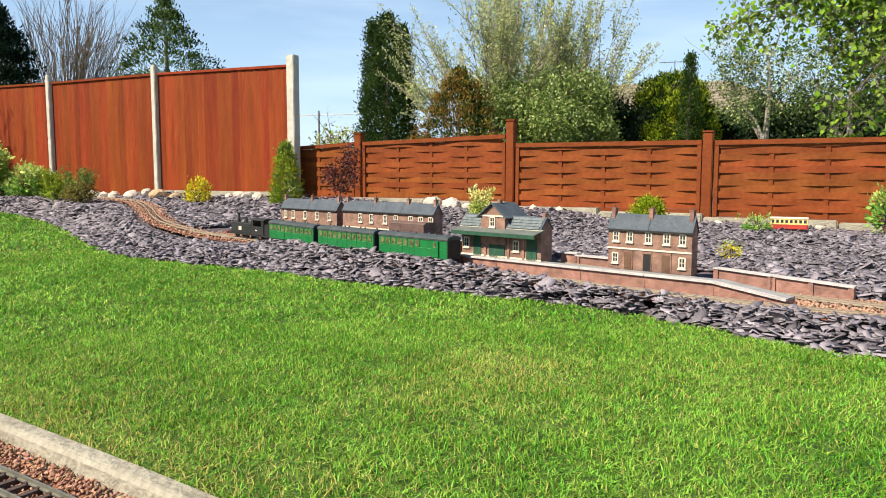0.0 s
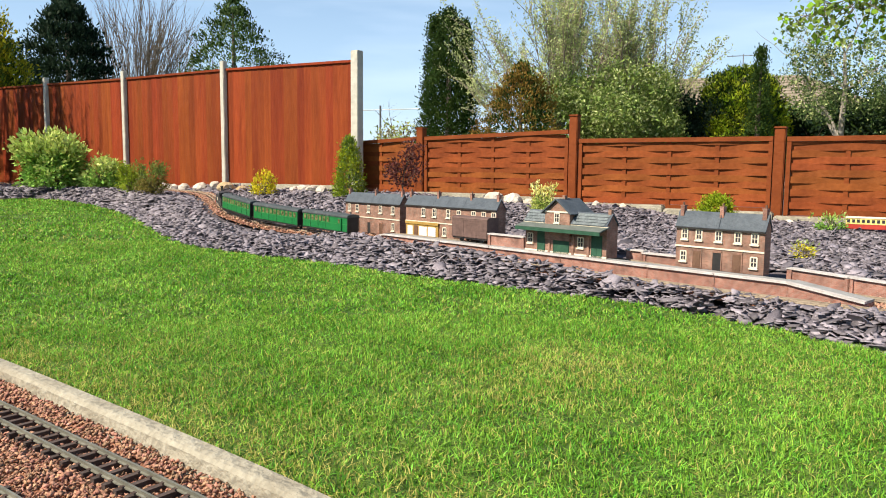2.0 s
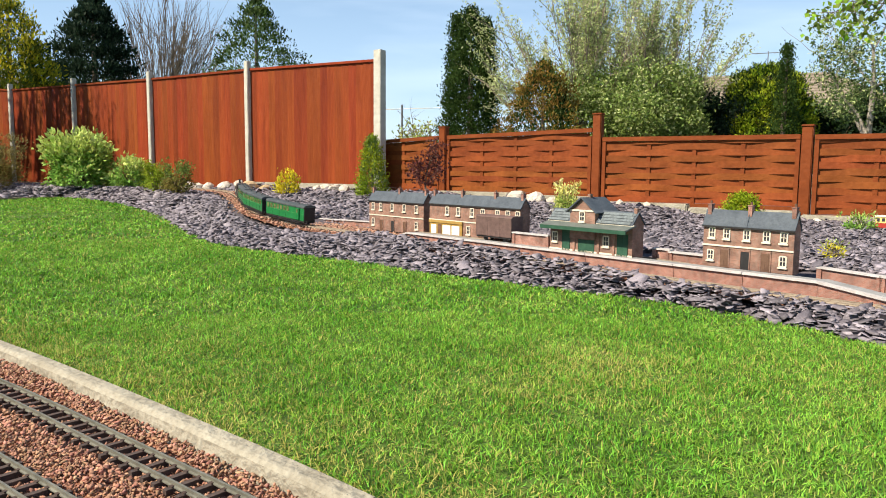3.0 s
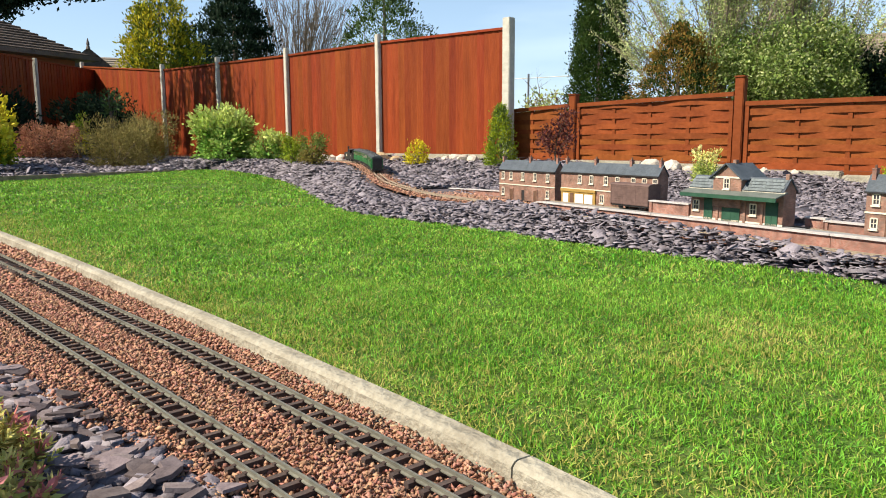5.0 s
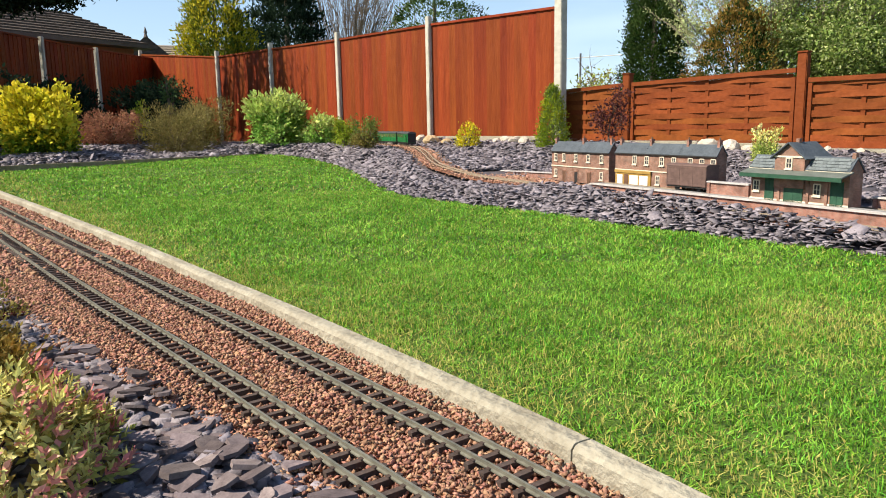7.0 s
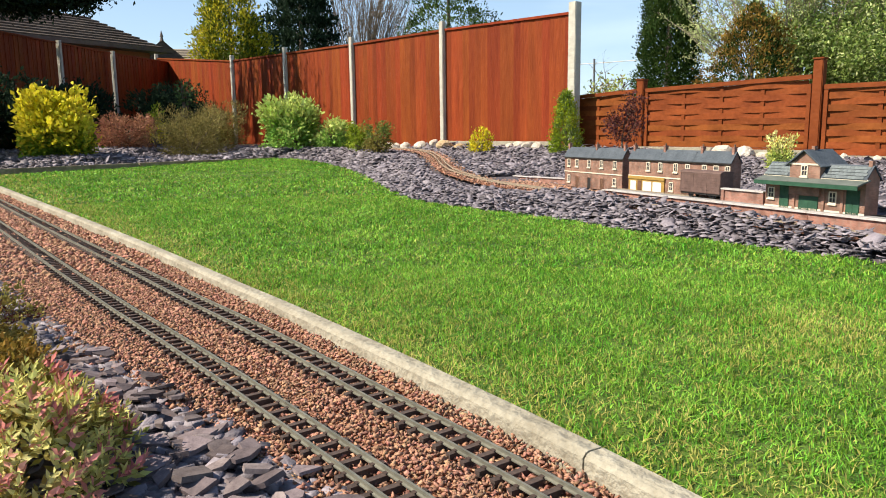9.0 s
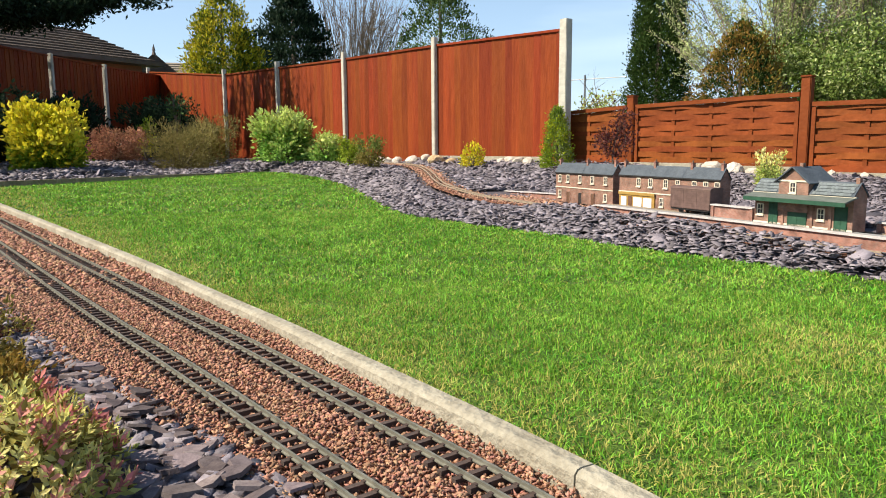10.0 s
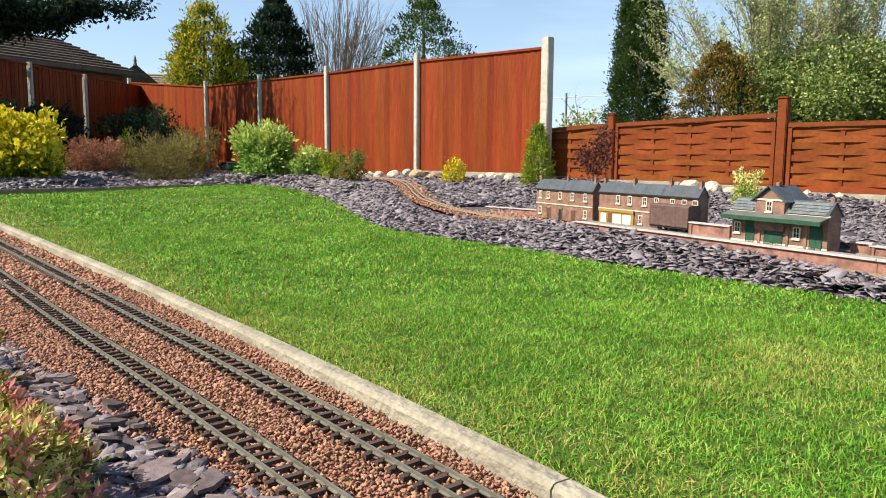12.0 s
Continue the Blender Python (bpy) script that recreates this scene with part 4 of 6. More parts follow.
def engine():
    """A small side-tank engine, cab and bunker towards the coaches (+x)."""
    ob = thing("steam_engine", Matrix.Identity(4), "small black model tank engine with cab", "model locomotive", "model train")
    part("frame_plate", boxes((-0.165, 0.165, -0.038, 0.038, 0.022, 0.032)), M["loco"], ob)
    part("boiler", cyl(bmesh.new(), (-0.15, 0, 0.07), (0.02, 0, 0.07), 0.027, n=20), M["loco"], ob)
    part("smokebox_door", cyl(bmesh.new(), (-0.155, 0, 0.07), (-0.15, 0, 0.07), 0.022, n=20), M["dark"], ob)
    for s in (-1, 1):
        part("side_tank", boxes((-0.135, 0.02, s * 0.033 - 0.008, s * 0.033 + 0.008, 0.032, 0.093), bevel=0.003), M["loco"], ob)
        part("tank_badge", boxes((-0.075, -0.053, s * 0.0415 - 0.0006, s * 0.0415 + 0.0006, 0.052, 0.074)), M["cream"], ob, "small pale badge on the tank side")
        part("cab_side", boxes((0.02, 0.11, s * 0.04 - 0.002, s * 0.04 + 0.002, 0.032, 0.084), (0.02, 0.036, s * 0.04 - 0.002, s * 0.04 + 0.002, 0.084, 0.122), (0.094, 0.11, s * 0.04 - 0.002, s * 0.04 + 0.002, 0.084, 0.122)), M["loco"], ob)
        part("cab_step", boxes((0.05, 0.085, s * 0.041 - 0.006, s * 0.041 + 0.006, 0.01, 0.013), (0.065, 0.07, s * 0.041 - 0.002, s * 0.041 + 0.002, 0.012, 0.024)), M["loco"], ob)
        part("number_plate", boxes((0.05, 0.066, s * 0.0425 - 0.0006, s * 0.0425 + 0.0006, 0.056, 0.062)), M["cream"], ob, "tiny pale plate on the cab side")
    part("cab_front", boxes((0.018, 0.022, -0.04, 0.04, 0.032, 0.122)), M["loco"], ob)
    part("cab_back", boxes((0.108, 0.112, -0.04, 0.04, 0.032, 0.122)), M["loco"], ob)
    part("cab_roof", arched_roof(0.012, 0.118, 0.042, 0.121, 0.012), M["loco"], ob)
    part("bunker", boxes((0.113, 0.162, -0.038, 0.038, 0.032, 0.1), bevel=0.003), M["dark"], ob)
    part("chimney", cyl(cyl(bmesh.new(), (-0.115, 0, 0.093), (-0.115, 0, 0.146), 0.008, 0.0075, 14), (-0.115, 0, 0.146), (-0.115, 0, 0.154), 0.011, 0.012, 14), M["dark"], ob)
    part("dome", cyl(bmesh.new(), (-0.06, 0, 0.093), (-0.06, 0, 0.132), 0.013, 0.008, 14), M["loco"], ob)
    part("safety_valve", cyl(bmesh.new(), (-0.01, 0, 0.093), (-0.01, 0, 0.128), 0.006, 0.005, 10), M["steel"], ob)
    part("buffer_beam", boxes((-0.17, -0.165, -0.042, 0.042, 0.018, 0.036)), M["red_paint"], ob)
    for x in (-0.1, -0.03, 0.045, 0.12):
        wheelset(ob, x, 0.021)
    for s in (-0.026, 0.026):
        part("buffer", cyl(bmesh.new(), (-0.168, s, 0.027), (-0.188, s, 0.027), 0.005, 0.007, 10), M["dark"], ob)
    # stretched to the length of its class, wheels kept round
    for c in ob.children:
        if c.name.startswith("wheel"):
            c.matrix_basis = pose(c.matrix_basis.translation.x * 1.28, 0, 0.021)
        else:
            c.data.transform(Matrix.Diagonal((1.28, 1, 1, 1)))
    return ob


train = [engine(), coach(False), coach(False), coach(True)]


def goods_van(m):
    ob = thing("goods_van", m, "weathered brown planked model goods van on the siding", "model wagon")
    L, W = 0.27, 0.04
    part("body", boxes((-L / 2, L / 2, -W, W, 0.026, 0.125)), M["wagon"], ob)
    for s in (-1, 1):
        for k in range(8):
            z = 0.029 + k * 0.012
            part("plank", boxes((-L / 2 + 0.001, L / 2 - 0.001, s * W - 0.0015, s * W + 0.0015, z, z + 0.0108)), M["wagon"], ob)
        for x in (-0.13, -0.045, 0.045, 0.13):
            part("strap", boxes((x - 0.003, x + 0.003, s * (W + 0.001) - 0.0015, s * (W + 0.001) + 0.0015, 0.026, 0.125)), M["wagon"], ob)
        part("solebar", boxes((-L / 2, L / 2, s * 0.032 - 0.003, s * 0.032 + 0.003, 0.017, 0.027)), M["dark"], ob)
    part("roof", arched_roof(-L / 2 - 0.004, L / 2 + 0.004, W, 0.124, 0.012), M["wagon"], ob)
    for x in (-0.075, 0.075):
        wheelset(ob, x)
    return ob


goods_van(station(-2.79, 2.715, 0.1))


def toy_coach(m):
    ob = thing("toy_coach", m, "small cream and red model carriage on the slate beside the fence", "model coach")
    part("lower_body", boxes((-0.11, 0.11, -0.03, 0.03, 0.0, 0.03), bevel=0.002), M["red_paint"], ob, "dark red lower side")
    part("upper_body", boxes((-0.109, 0.109, -0.029, 0.029, 0.0305, 0.068)), M["yellow_paint"], ob, "cream upper side")
    part("roof", arched_roof(-0.112, 0.112, 0.03, 0.068, 0.01), M["cream"], ob)
    for k in range(8):
        x = -0.094 + k * 0.027
        part("window_pane", boxes((x - 0.008, x + 0.008, -0.0305, -0.028, 0.04, 0.06)), M["window_dark"], ob)
    return ob


toy_coach(fence(-0.27, 5.35, 0.135))


# ---- loose stone ----
def chips(pos, size, thick, tilt, r):
    """Irregular flat stones as triangles: positions, half lengths, thicknesses, tilts."""
    n, k = len(pos), 6
    ang = np.arange(k) / k * 2 * np.pi + r.uniform(-0.42, 0.42, (n, k))
    rad = size[:, None] * r.uniform(0.45, 1.22, (n, k))
    x, y = rad * np.cos(ang), rad * np.sin(ang) * r.uniform(0.58, 1.0, (n, 1))
    top = np.stack([x * 0.97, y * 0.97, np.repeat(thick[:, None] / 2, k, 1)], -1)
    low = np.stack([x, y, np.repeat(-thick[:, None] / 2, k, 1)], -1)
    v = np.concatenate([top, low], 1)
    a, t, d = r.uniform(0, 2 * np.pi, n), tilt, r.uniform(0, 2 * np.pi, n)
    ca, sa = np.cos(a)[:, None], np.sin(a)[:, None]
    v = np.stack([v[..., 0] * ca - v[..., 1] * sa, v[..., 0] * sa + v[..., 1] * ca, v[..., 2]], -1)
    ct, stt, cd, sd = np.cos(t)[:, None], np.sin(t)[:, None], np.cos(d)[:, None], np.sin(d)[:, None]
    u, w = v[..., 0] * cd + v[..., 1] * sd, -v[..., 0] * sd + v[..., 1] * cd
    u, z = u * ct - v[..., 2] * stt, u * stt + v[..., 2] * ct
    v = np.stack([u * cd - w * sd, u * sd + w * cd, z], -1) + pos[:, None, :]
    f = [(0, 1, 2), (0, 2, 3), (0, 3, 4), (0, 4, 5)]
    for i in range(k):
        j = (i + 1) % k
        f += [(i, i + k, j + k), (i, j + k, j)]
    f = np.array(f)
    return v.reshape(-1, 3), (f[None] + (np.arange(n) * 2 * k)[:, None, None]).reshape(-1, 3)


def line_gap(line, x, y):
    best = np.full(x.shape, 9.0)
    for px, py, _ in line[::2 if len(line) > 300 else 1]:
        best = np.minimum(best, np.hypot(x - px, y - py))
    return best


def stations(x, y):
    return (x - y) * 0.7071, (x + y) * 0.7071


def slate_ok(x, y):
    """Whether slate lies at a place of the big bed."""
    o61 = 0.485 * x + 0.875 * y
    a, b = stations(x, y)
    ok = ~inside(lawn_poly, x, y) & (x * N57[0] + y * N57[1] > 0.9) & (o61 < 5.78)
    ok &= np.where(a < -4.0, line_gap(MAIN, x, y) > 0.135, True)
    ok &= ~((a > -4.9) & (a < -1.1) & (b > 2.455) & (b < np.where(a < -4.2, 2.84, 3.0)))
    ok &= ~((a >= -1.1) & (b > np.where(a < -0.9, 2.455, 2.49 + 0.02 * (a + 0.9))) & (b < 2.85))
    ok &= np.abs((x + 6.2) * 0.926 - (y - 4.6) * 0.376) > 0.06
    return ok


r = np.random.default_rng(3)
slate = thing("slate_mulch", Matrix.Identity(4), "purple-grey slate chippings heaped over the garden bed", "slate chippings", kind="stuff")
n = 460000
x, y = r.uniform(-9.5, 3.6, n), r.uniform(1.0, 10.5, n)
d = np.hypot(x, y)
keep = slate_ok(x, y) & (r.uniform(0, 1, n) < np.clip(4.6 / d, 0.22, 1)) & (np.abs(np.degrees(np.arctan2(-x, y)) - 7) < 47)
x, y, d = x[keep], y[keep], d[keep]
sa_, sb_ = stations(x, y)
crest = np.clip(1 - np.abs(sb_ - 2.41) / 0.14, 0, 1) * 0.034 * np.clip((-0.7 - sa_) / 0.5, 0.4, 1) * np.clip((sa_ + 3.9) / 0.3, 0, 1)
size = np.exp(r.normal(np.log(0.0188), 0.32, len(x))) * np.clip(d / 5.0, 1, 1.6)
near_line = np.clip(1 - line_gap(MAIN, x, y) / 0.45, 0, 1) * np.clip((-3.5 - sa_) / 0.4, 0, 1) * (sb_ < 2.55)
pos = np.stack([x, y, bed_height(x, y) + r.uniform(-0.01, 0.015, len(x)) * (1 - 0.5 * near_line) + crest - 0.012 * near_line], -1)
v, f = chips(pos, size, size * r.uniform(0.08, 0.18, len(x)), np.abs(r.normal(0.14, 0.4, len(x))).clip(0, 0.95), r)
tagged(arrays("slate_chips", v, f, M["slate"], slate), kind="stuff")
# the slate beside the double line, stone by stone
EDGE_S, EDGE_O = (0.2, 0.885, 1.08, 1.39, 1.69, 1.94, 2.6, 3.3), (0.40, 0.415, 0.39, 0.355, 0.32, 0.30, 0.27, 0.24)
s, o = r.uniform(0.5, 1.75, 420), r.uniform(0.1, 0.43, 420)
keep = o < np.interp(s, EDGE_S, EDGE_O) - 0.012 + r.normal(0, 0.009, 420)
s, o = s[keep][:295], o[keep][:295]
size = r.uniform(0.016, 0.031, len(s))
shapes = []
for i in range(24):
    sv, sf = chips(np.zeros((1, 3)), np.array([1.0]), np.array([r.uniform(0.16, 0.3)]), np.array([0.0]), r)
    me = bpy.data.meshes.new("slate")
    me.from_pydata([tuple(q) for q in sv], [], [tuple(map(int, q)) for q in sf])
    me.materials.append(M["slate_piece"])
    shapes.append(me)
for i in range(len(s)):
    p = s[i] * U57 + o[i] * N57
    ob = new("slate", shapes[i % 24])
    ob.parent = slate
    ob.matrix_basis = pose(p[0], p[1], -0.018 + r.uniform(0, 0.02), r.normal(0, 11), r.normal(0, 11), r.uniform(0, 360)) @ Matrix.Scale(size[i], 4)


s, o = r.uniform(-0.2, 3.0, 6500), r.uniform(-0.2, 0.43, 6500)
keep = o < np.interp(s, EDGE_S, EDGE_O) + r.normal(0, 0.01, 6500)
p = s[keep][:, None] * U57 + o[keep][:, None] * N57
size = r.uniform(0.014, 0.027, len(p))
v, f = chips(np.column_stack([p, -0.026 + r.uniform(0, 0.014, len(p))]), size, size * 0.3, np.abs(r.normal(0, 0.3, len(p))), r)
tagged(arrays("slate_chips", v, f, M["slate"], slate), kind="stuff")


def pebbles(name, pos, size, parent, material):
    n = len(pos)
    o = np.array(((1, 0, 0), (-1, 0, 0), (0, 1, 0), (0, -1, 0), (0, 0, 1), (0, 0, -1)), float)
    v = o[None] * size[:, None, None] * r.uniform(0.6, 1.15, (n, 6, 1)) + r.normal(0, 0.3, (n, 6, 3)) * size[:, None, None]
    a = r.uniform(0, 2 * np.pi, n)
    ca, sa = np.cos(a)[:, None], np.sin(a)[:, None]
    v = v * np.array((1.35, 0.75, 0.95))
    v = np.stack([v[..., 0] * ca - v[..., 1] * sa, v[..., 0] * sa + v[..., 1] * ca, v[..., 2] * 0.85], -1) + pos[:, None, :]
    f = np.array(((0, 2, 4), (2, 1, 4), (1, 3, 4), (3, 0, 4), (2, 0, 5), (1, 2, 5), (3, 1, 5), (0, 3, 5)))
    f = (f[None] + (np.arange(n) * 6)[:, None, None]).reshape(-1, 3)
    return tagged(arrays(name, v.reshape(-1, 3), f, material, parent), kind="stuff")


ballast = thing("ballast", Matrix.Identity(4), "reddish pink crushed stone ballast round the model tracks", "ballast", kind="stuff")
for name, count, s0, s1, rad in (("near_ballast", 56000, 0.0, 2.6, 0.0046), ("far_ballast", 22000, 2.6, 7.6, 0.0085)):
    s, o = r.uniform(s0, s1, count), r.uniform(0.12, 0.78, count)
    lo = np.interp(s, EDGE_S, EDGE_O) + r.normal(0, 0.02, count) - 0.01
    hi = np.interp(s, KERB_S, KERB_O) - 0.046
    s, o = s[(o > lo) & (o < hi)], o[(o > lo) & (o < hi)]
    p = s[:, None] * U57 + o[:, None] * N57
    near_tie = np.minimum(line_gap(INNER, p[:, 0], p[:, 1]), line_gap(OUTER, p[:, 0], p[:, 1]))
    z = -0.0165 + lawn_height(p[:, 0], p[:, 1]) + r.uniform(-0.004, 0.003, len(s)) + np.where(near_tie > 0.047, 0.004, -0.0005) + 0.006 * np.clip((o - 0.68) / 0.04, 0, 1)
    pebbles(name, np.column_stack([p, z]), rad * r.uniform(0.6, 1.25, len(s)), ballast, M["ballast"])
i = r.integers(0, len(MAIN), 15000)
i = i[(i < 95) | (i > 255)]
t = np.gradient(MAIN, axis=0)[i]
side_dir = np.stack([t[:, 1], -t[:, 0]], 1) / np.hypot(t[:, 0], t[:, 1])[:, None]
off = r.normal(0, 0.052, len(i)).clip(-0.14, 0.14)
p = MAIN[i].copy()
p[:, :2] += side_dir * off[:, None]
p[:, 2] += -0.0165 + r.uniform(-0.004, 0.005, len(i)) - np.maximum(0, np.abs(off) - 0.1) * 0.1
pebbles("station_ballast", p, 0.0085 * r.uniform(0.6, 1.3, len(i)), ballast, M["dusty_ballast"])
a, b = r.uniform(-1.0, 0.6, 5500), r.uniform(2.5, 2.84, 5500)
px, py = (a + b) * 0.7071, (b - a) * 0.7071
pebbles("yard_ballast", np.stack([px, py, np.maximum(bed_height(px, py), 0.046) + r.uniform(-0.006, 0.002, 5500)], -1), 0.008 * r.uniform(0.6, 1.3, 5500), ballast, M["dusty_ballast"])
a, b = r.uniform(-3.5, -1.6, 3000), r.uniform(2.67, 2.8, 3000)
px, py = (a + b) * 0.7071, (b - a) * 0.7071
pebbles("siding_ballast", np.stack([px, py, 0.082 + r.uniform(-0.006, 0.004, 3000)], -1), 0.008 * r.uniform(0.6, 1.3, 3000), ballast, M["dusty_ballast"])
a, b = r.uniform(-4.9, -2.6, 3500), r.uniform(2.45, 2.84, 3500)
px, py = (a + b) * 0.7071, (b - a) * 0.7071
pebbles("forecourt_ballast", np.stack([px, py, np.interp(a, (-4.9, -4.2, -2.6), (0.075, 0.062, 0.05)) + r.uniform(-0.008, 0.004, 3500)], -1), 0.0095 * r.uniform(0.6, 1.3, 3500), ballast, M["dusty_ballast"])
sheet("ballast_bed", np.vstack([MAIN[::4] + np.array((dx, dy, -0.024)) for dx, dy in ((-0.07, -0.06), (0.07, 0.06))]), [(i, i + 1, i + 1 + len(MAIN[::4]), i + len(MAIN[::4])) for i in range(len(MAIN[::4]) - 1)], M["ballast_bed"], ballast)
bs = np.arange(-2.4, 7.6, 0.1)
strip = [np.column_stack([bs[:, None] * U57 + (np.interp(bs, KERB_S, KERB_O)[:, None] - q) * N57, np.full(len(bs), -0.0235)]) for q in (0.045, 0.36)]
for q in strip:
    q[:, 2] += lawn_height(q[:, 0], q[:, 1])
sheet("ballast_bed", np.vstack(strip), [(i, i + 1, i + 1 + len(bs), i + len(bs)) for i in range(len(bs) - 1)], M["ballast_bed"], ballast)

# ---- grass ----
def blades(name, x, y, height, width, material, lean=0.5):
    n = len(x)
    a, b = r.uniform(0, 2 * np.pi, n), r.uniform(0, 2 * np.pi, n)
    l = np.abs(r.normal(0, lean, n)) * height
    z = lawn_height(x, y)
    wx, wy = np.cos(a) * width / 2, np.sin(a) * width / 2
    lx, ly = np.cos(b) * l, np.sin(b) * l
    rows = []
    for t, k in ((0, 1.0), (0.55, 0.85), (1.0, 0.15)):
        cx, cy, cz = x + lx * t * t, y + ly * t * t, z - 0.003 + height * t * (1 - 0.25 * t * np.minimum(1, l / height))
        rows += [np.stack([cx - wx * k, cy - wy * k, cz], -1), np.stack([cx + wx * k, cy + wy * k, cz], -1)]
    v = np.stack(rows, 1).reshape(-1, 3)
    f = np.array(((0, 1, 3, 2), (2, 3, 5, 4)))
    return arrays(name, v, (f[None] + (np.arange(n) * 6)[:, None, None]).reshape(-1, 4), material, turf)


turf = thing("lawn_grass", Matrix.Identity(4), "short mown bright green grass with straw-coloured patches", "grass", kind="stuff")


def dryness(x, y):
    """Patches where the grass is straw-coloured: a strip along the kerb and worn spots in the lawn."""
    o = x * N57[0] + y * N57[1] - 0.8
    q = np.exp(-(o / 0.16) ** 2) * 0.42
    for cx, cy, rr, k in ((0.26, 1.77, 0.22, 0.5), (0.12, 1.55, 0.25, 0.3), (-0.6, 1.45, 0.25, 0.26), (-0.35, 1.25, 0.2, 0.3), (0.75, 1.75, 0.3, 0.14), (-2.3, 4.1, 0.5, 0.1), (-0.9, 1.7, 0.3, 0.2)):
        q = np.maximum(q, k * np.exp(-((x - cx) ** 2 + (y - cy) ** 2) / rr ** 2))
    return q + 0.07


for name, count, d0, d1, hgt, wid in (("near_grass", 190000, 0.6, 2.4, 0.0145, 0.0023), ("middle_grass", 200000, 2.4, 4.8, 0.0155, 0.0042), ("far_grass", 230000, 4.8, 11, 0.019, 0.009)):
    ang, dd = np.radians(r.uniform(-36, 62, count)), np.sqrt(r.uniform(d0 ** 2, d1 ** 2, count))
    x, y = -np.sin(ang) * dd, np.cos(ang) * dd
    keep = inside(lawn_poly, x, y) & (x * N57[0] + y * N57[1] > np.interp(x * U57[0] + y * U57[1], KERB_S, KERB_O) + 0.004)
    x, y = x[keep], y[keep]
    clump = np.array([noise.noise((px * 9, py * 9, 0.0)) for px, py in zip(x, y)])
    dry = r.uniform(0, 1, len(x)) < dryness(x, y)
    h = hgt * r.uniform(0.6, 1.3, len(x)) * (1 + 0.5 * clump)
    w = wid * r.uniform(0.7, 1.3, len(x))
    for tag, sel, mt in (("green", ~dry, "grass"), ("straw", dry, "dry_grass")):
        tagged(blades(name + "_" + tag, x[sel], y[sel], h[sel], w[sel], M[mt], 1.05), kind="stuff")


# ---- plants ----
def leaves(name, pts, size, material, parent, up=0.3, shape=0.5, out=None):
    """Leaf blades at points: a folded diamond each; up: how far they point upward; out: centre they face away from."""
    n = len(pts)
    d = r.normal(0, 1, (n, 3))
    if out is not None:
        d = d * 0.7 + (pts - out) / (np.linalg.norm(pts - out, axis=1)[:, None] + 1e-6)
    d[:, 2] += up
    d /= np.linalg.norm(d, axis=1)[:, None]
    w = np.cross(d, r.normal(0, 1, (n, 3)))
    w /= np.linalg.norm(w, axis=1)[:, None] + 1e-9
    nn = np.cross(d, w)
    s = (size * r.uniform(0.6, 1.3, n))[:, None]
    a = pts
    b = pts + d * s * 0.45 + w * s * shape * 0.5 + nn * s * 0.08
    c = pts + d * s
    e = pts + d * s * 0.45 - w * s * shape * 0.5 + nn * s * 0.08
    v = np.stack([a, b, c, e], 1).reshape(-1, 3)
    f = np.arange(n * 4).reshape(n, 4)
    return arrays(name, v, f, material, parent)


def clumps(blobs, count, per, spread, shell=0.5):
    """Points in tufts through a set of ellipsoids (cx, cy, cz, rx, ry, rz); shell: 0 fills them, 1 keeps to the skin."""
    blobs = np.array(blobs, float)
    vol = blobs[:, 3] * blobs[:, 4] * blobs[:, 5]
    k = r.choice(len(blobs), count, p=vol ** 0.7 / (vol ** 0.7).sum())
    q = r.normal(0, 1, (count, 3))
    q /= np.linalg.norm(q, axis=1)[:, None]
    rad = shell + (1 - shell) * r.uniform(0, 1, count) ** 0.5
    rad *= r.uniform(0.82, 1.12, count)
    c = blobs[k, :3] + q * rad[:, None] * blobs[k, 3:]
    p = np.repeat(c, per, axis=0) + r.normal(0, 1, (count * per, 3)) * spread
    return p


def limbs(base, top, radius, n, spread, tips=None, wander=0.12, levels=2, thin=0.35):
    """Tapered trunk with limbs, as (start, end, r0, r1) pieces, and the outer ends."""
    out, ends = [], []
    base, top = Vector(base), Vector(top)

    def grow(p, q, rad, level):
        steps = 4
        last = p
        for i in range(1, steps + 1):
            t = i / steps
            nxt = p.lerp(q, t) + Vector(r.normal(0, 1, 3)) * (q - p).length * wander * (0.5 if i < steps else 0.2) / steps ** 0.5
            out.append((last, nxt, rad * (1 - 0.75 * (t - 1 / steps)), rad * (1 - 0.75 * t)))
            if level < levels and i > 1:
                for _ in range(n[level]):
                    a = r.uniform(0, 2 * np.pi)
                    d = (q - p).normalized()
                    side_v = Vector((math.cos(a), math.sin(a), r.uniform(-0.1, 0.9))).normalized()
                    ln = (q - p).length * spread[level] * r.uniform(0.6, 1.2)
                    grow(nxt, nxt + (d * 0.55 + side_v * 0.8).normalized() * ln, rad * (1 - 0.7 * t) * 0.6, level + 1)
            last = nxt
        ends.append(q)

    grow(base, top, radius, 0)
    return out, np.array([e[:] for e in ends])


def wood(name, pieces, material, parent, sides=5):
    v, f = [], []
    for p, q, a, b in pieces:
        d = (q - p)
        if d.length < 1e-5:
            continue
        x = d.orthogonal().normalized()
        y = d.normalized().cross(x)
        k = len(v)
        for c, rad in ((p, a), (q, b)):
            for i in range(sides):
                t = 2 * math.pi * i / sides
                v.append(c + x * math.cos(t) * rad + y * math.sin(t) * rad)
        f += [(k + i, k + (i + 1) % sides, k + sides + (i + 1) % sides, k + sides + i) for i in range(sides)]
    return sheet(name, v, f, material, parent)


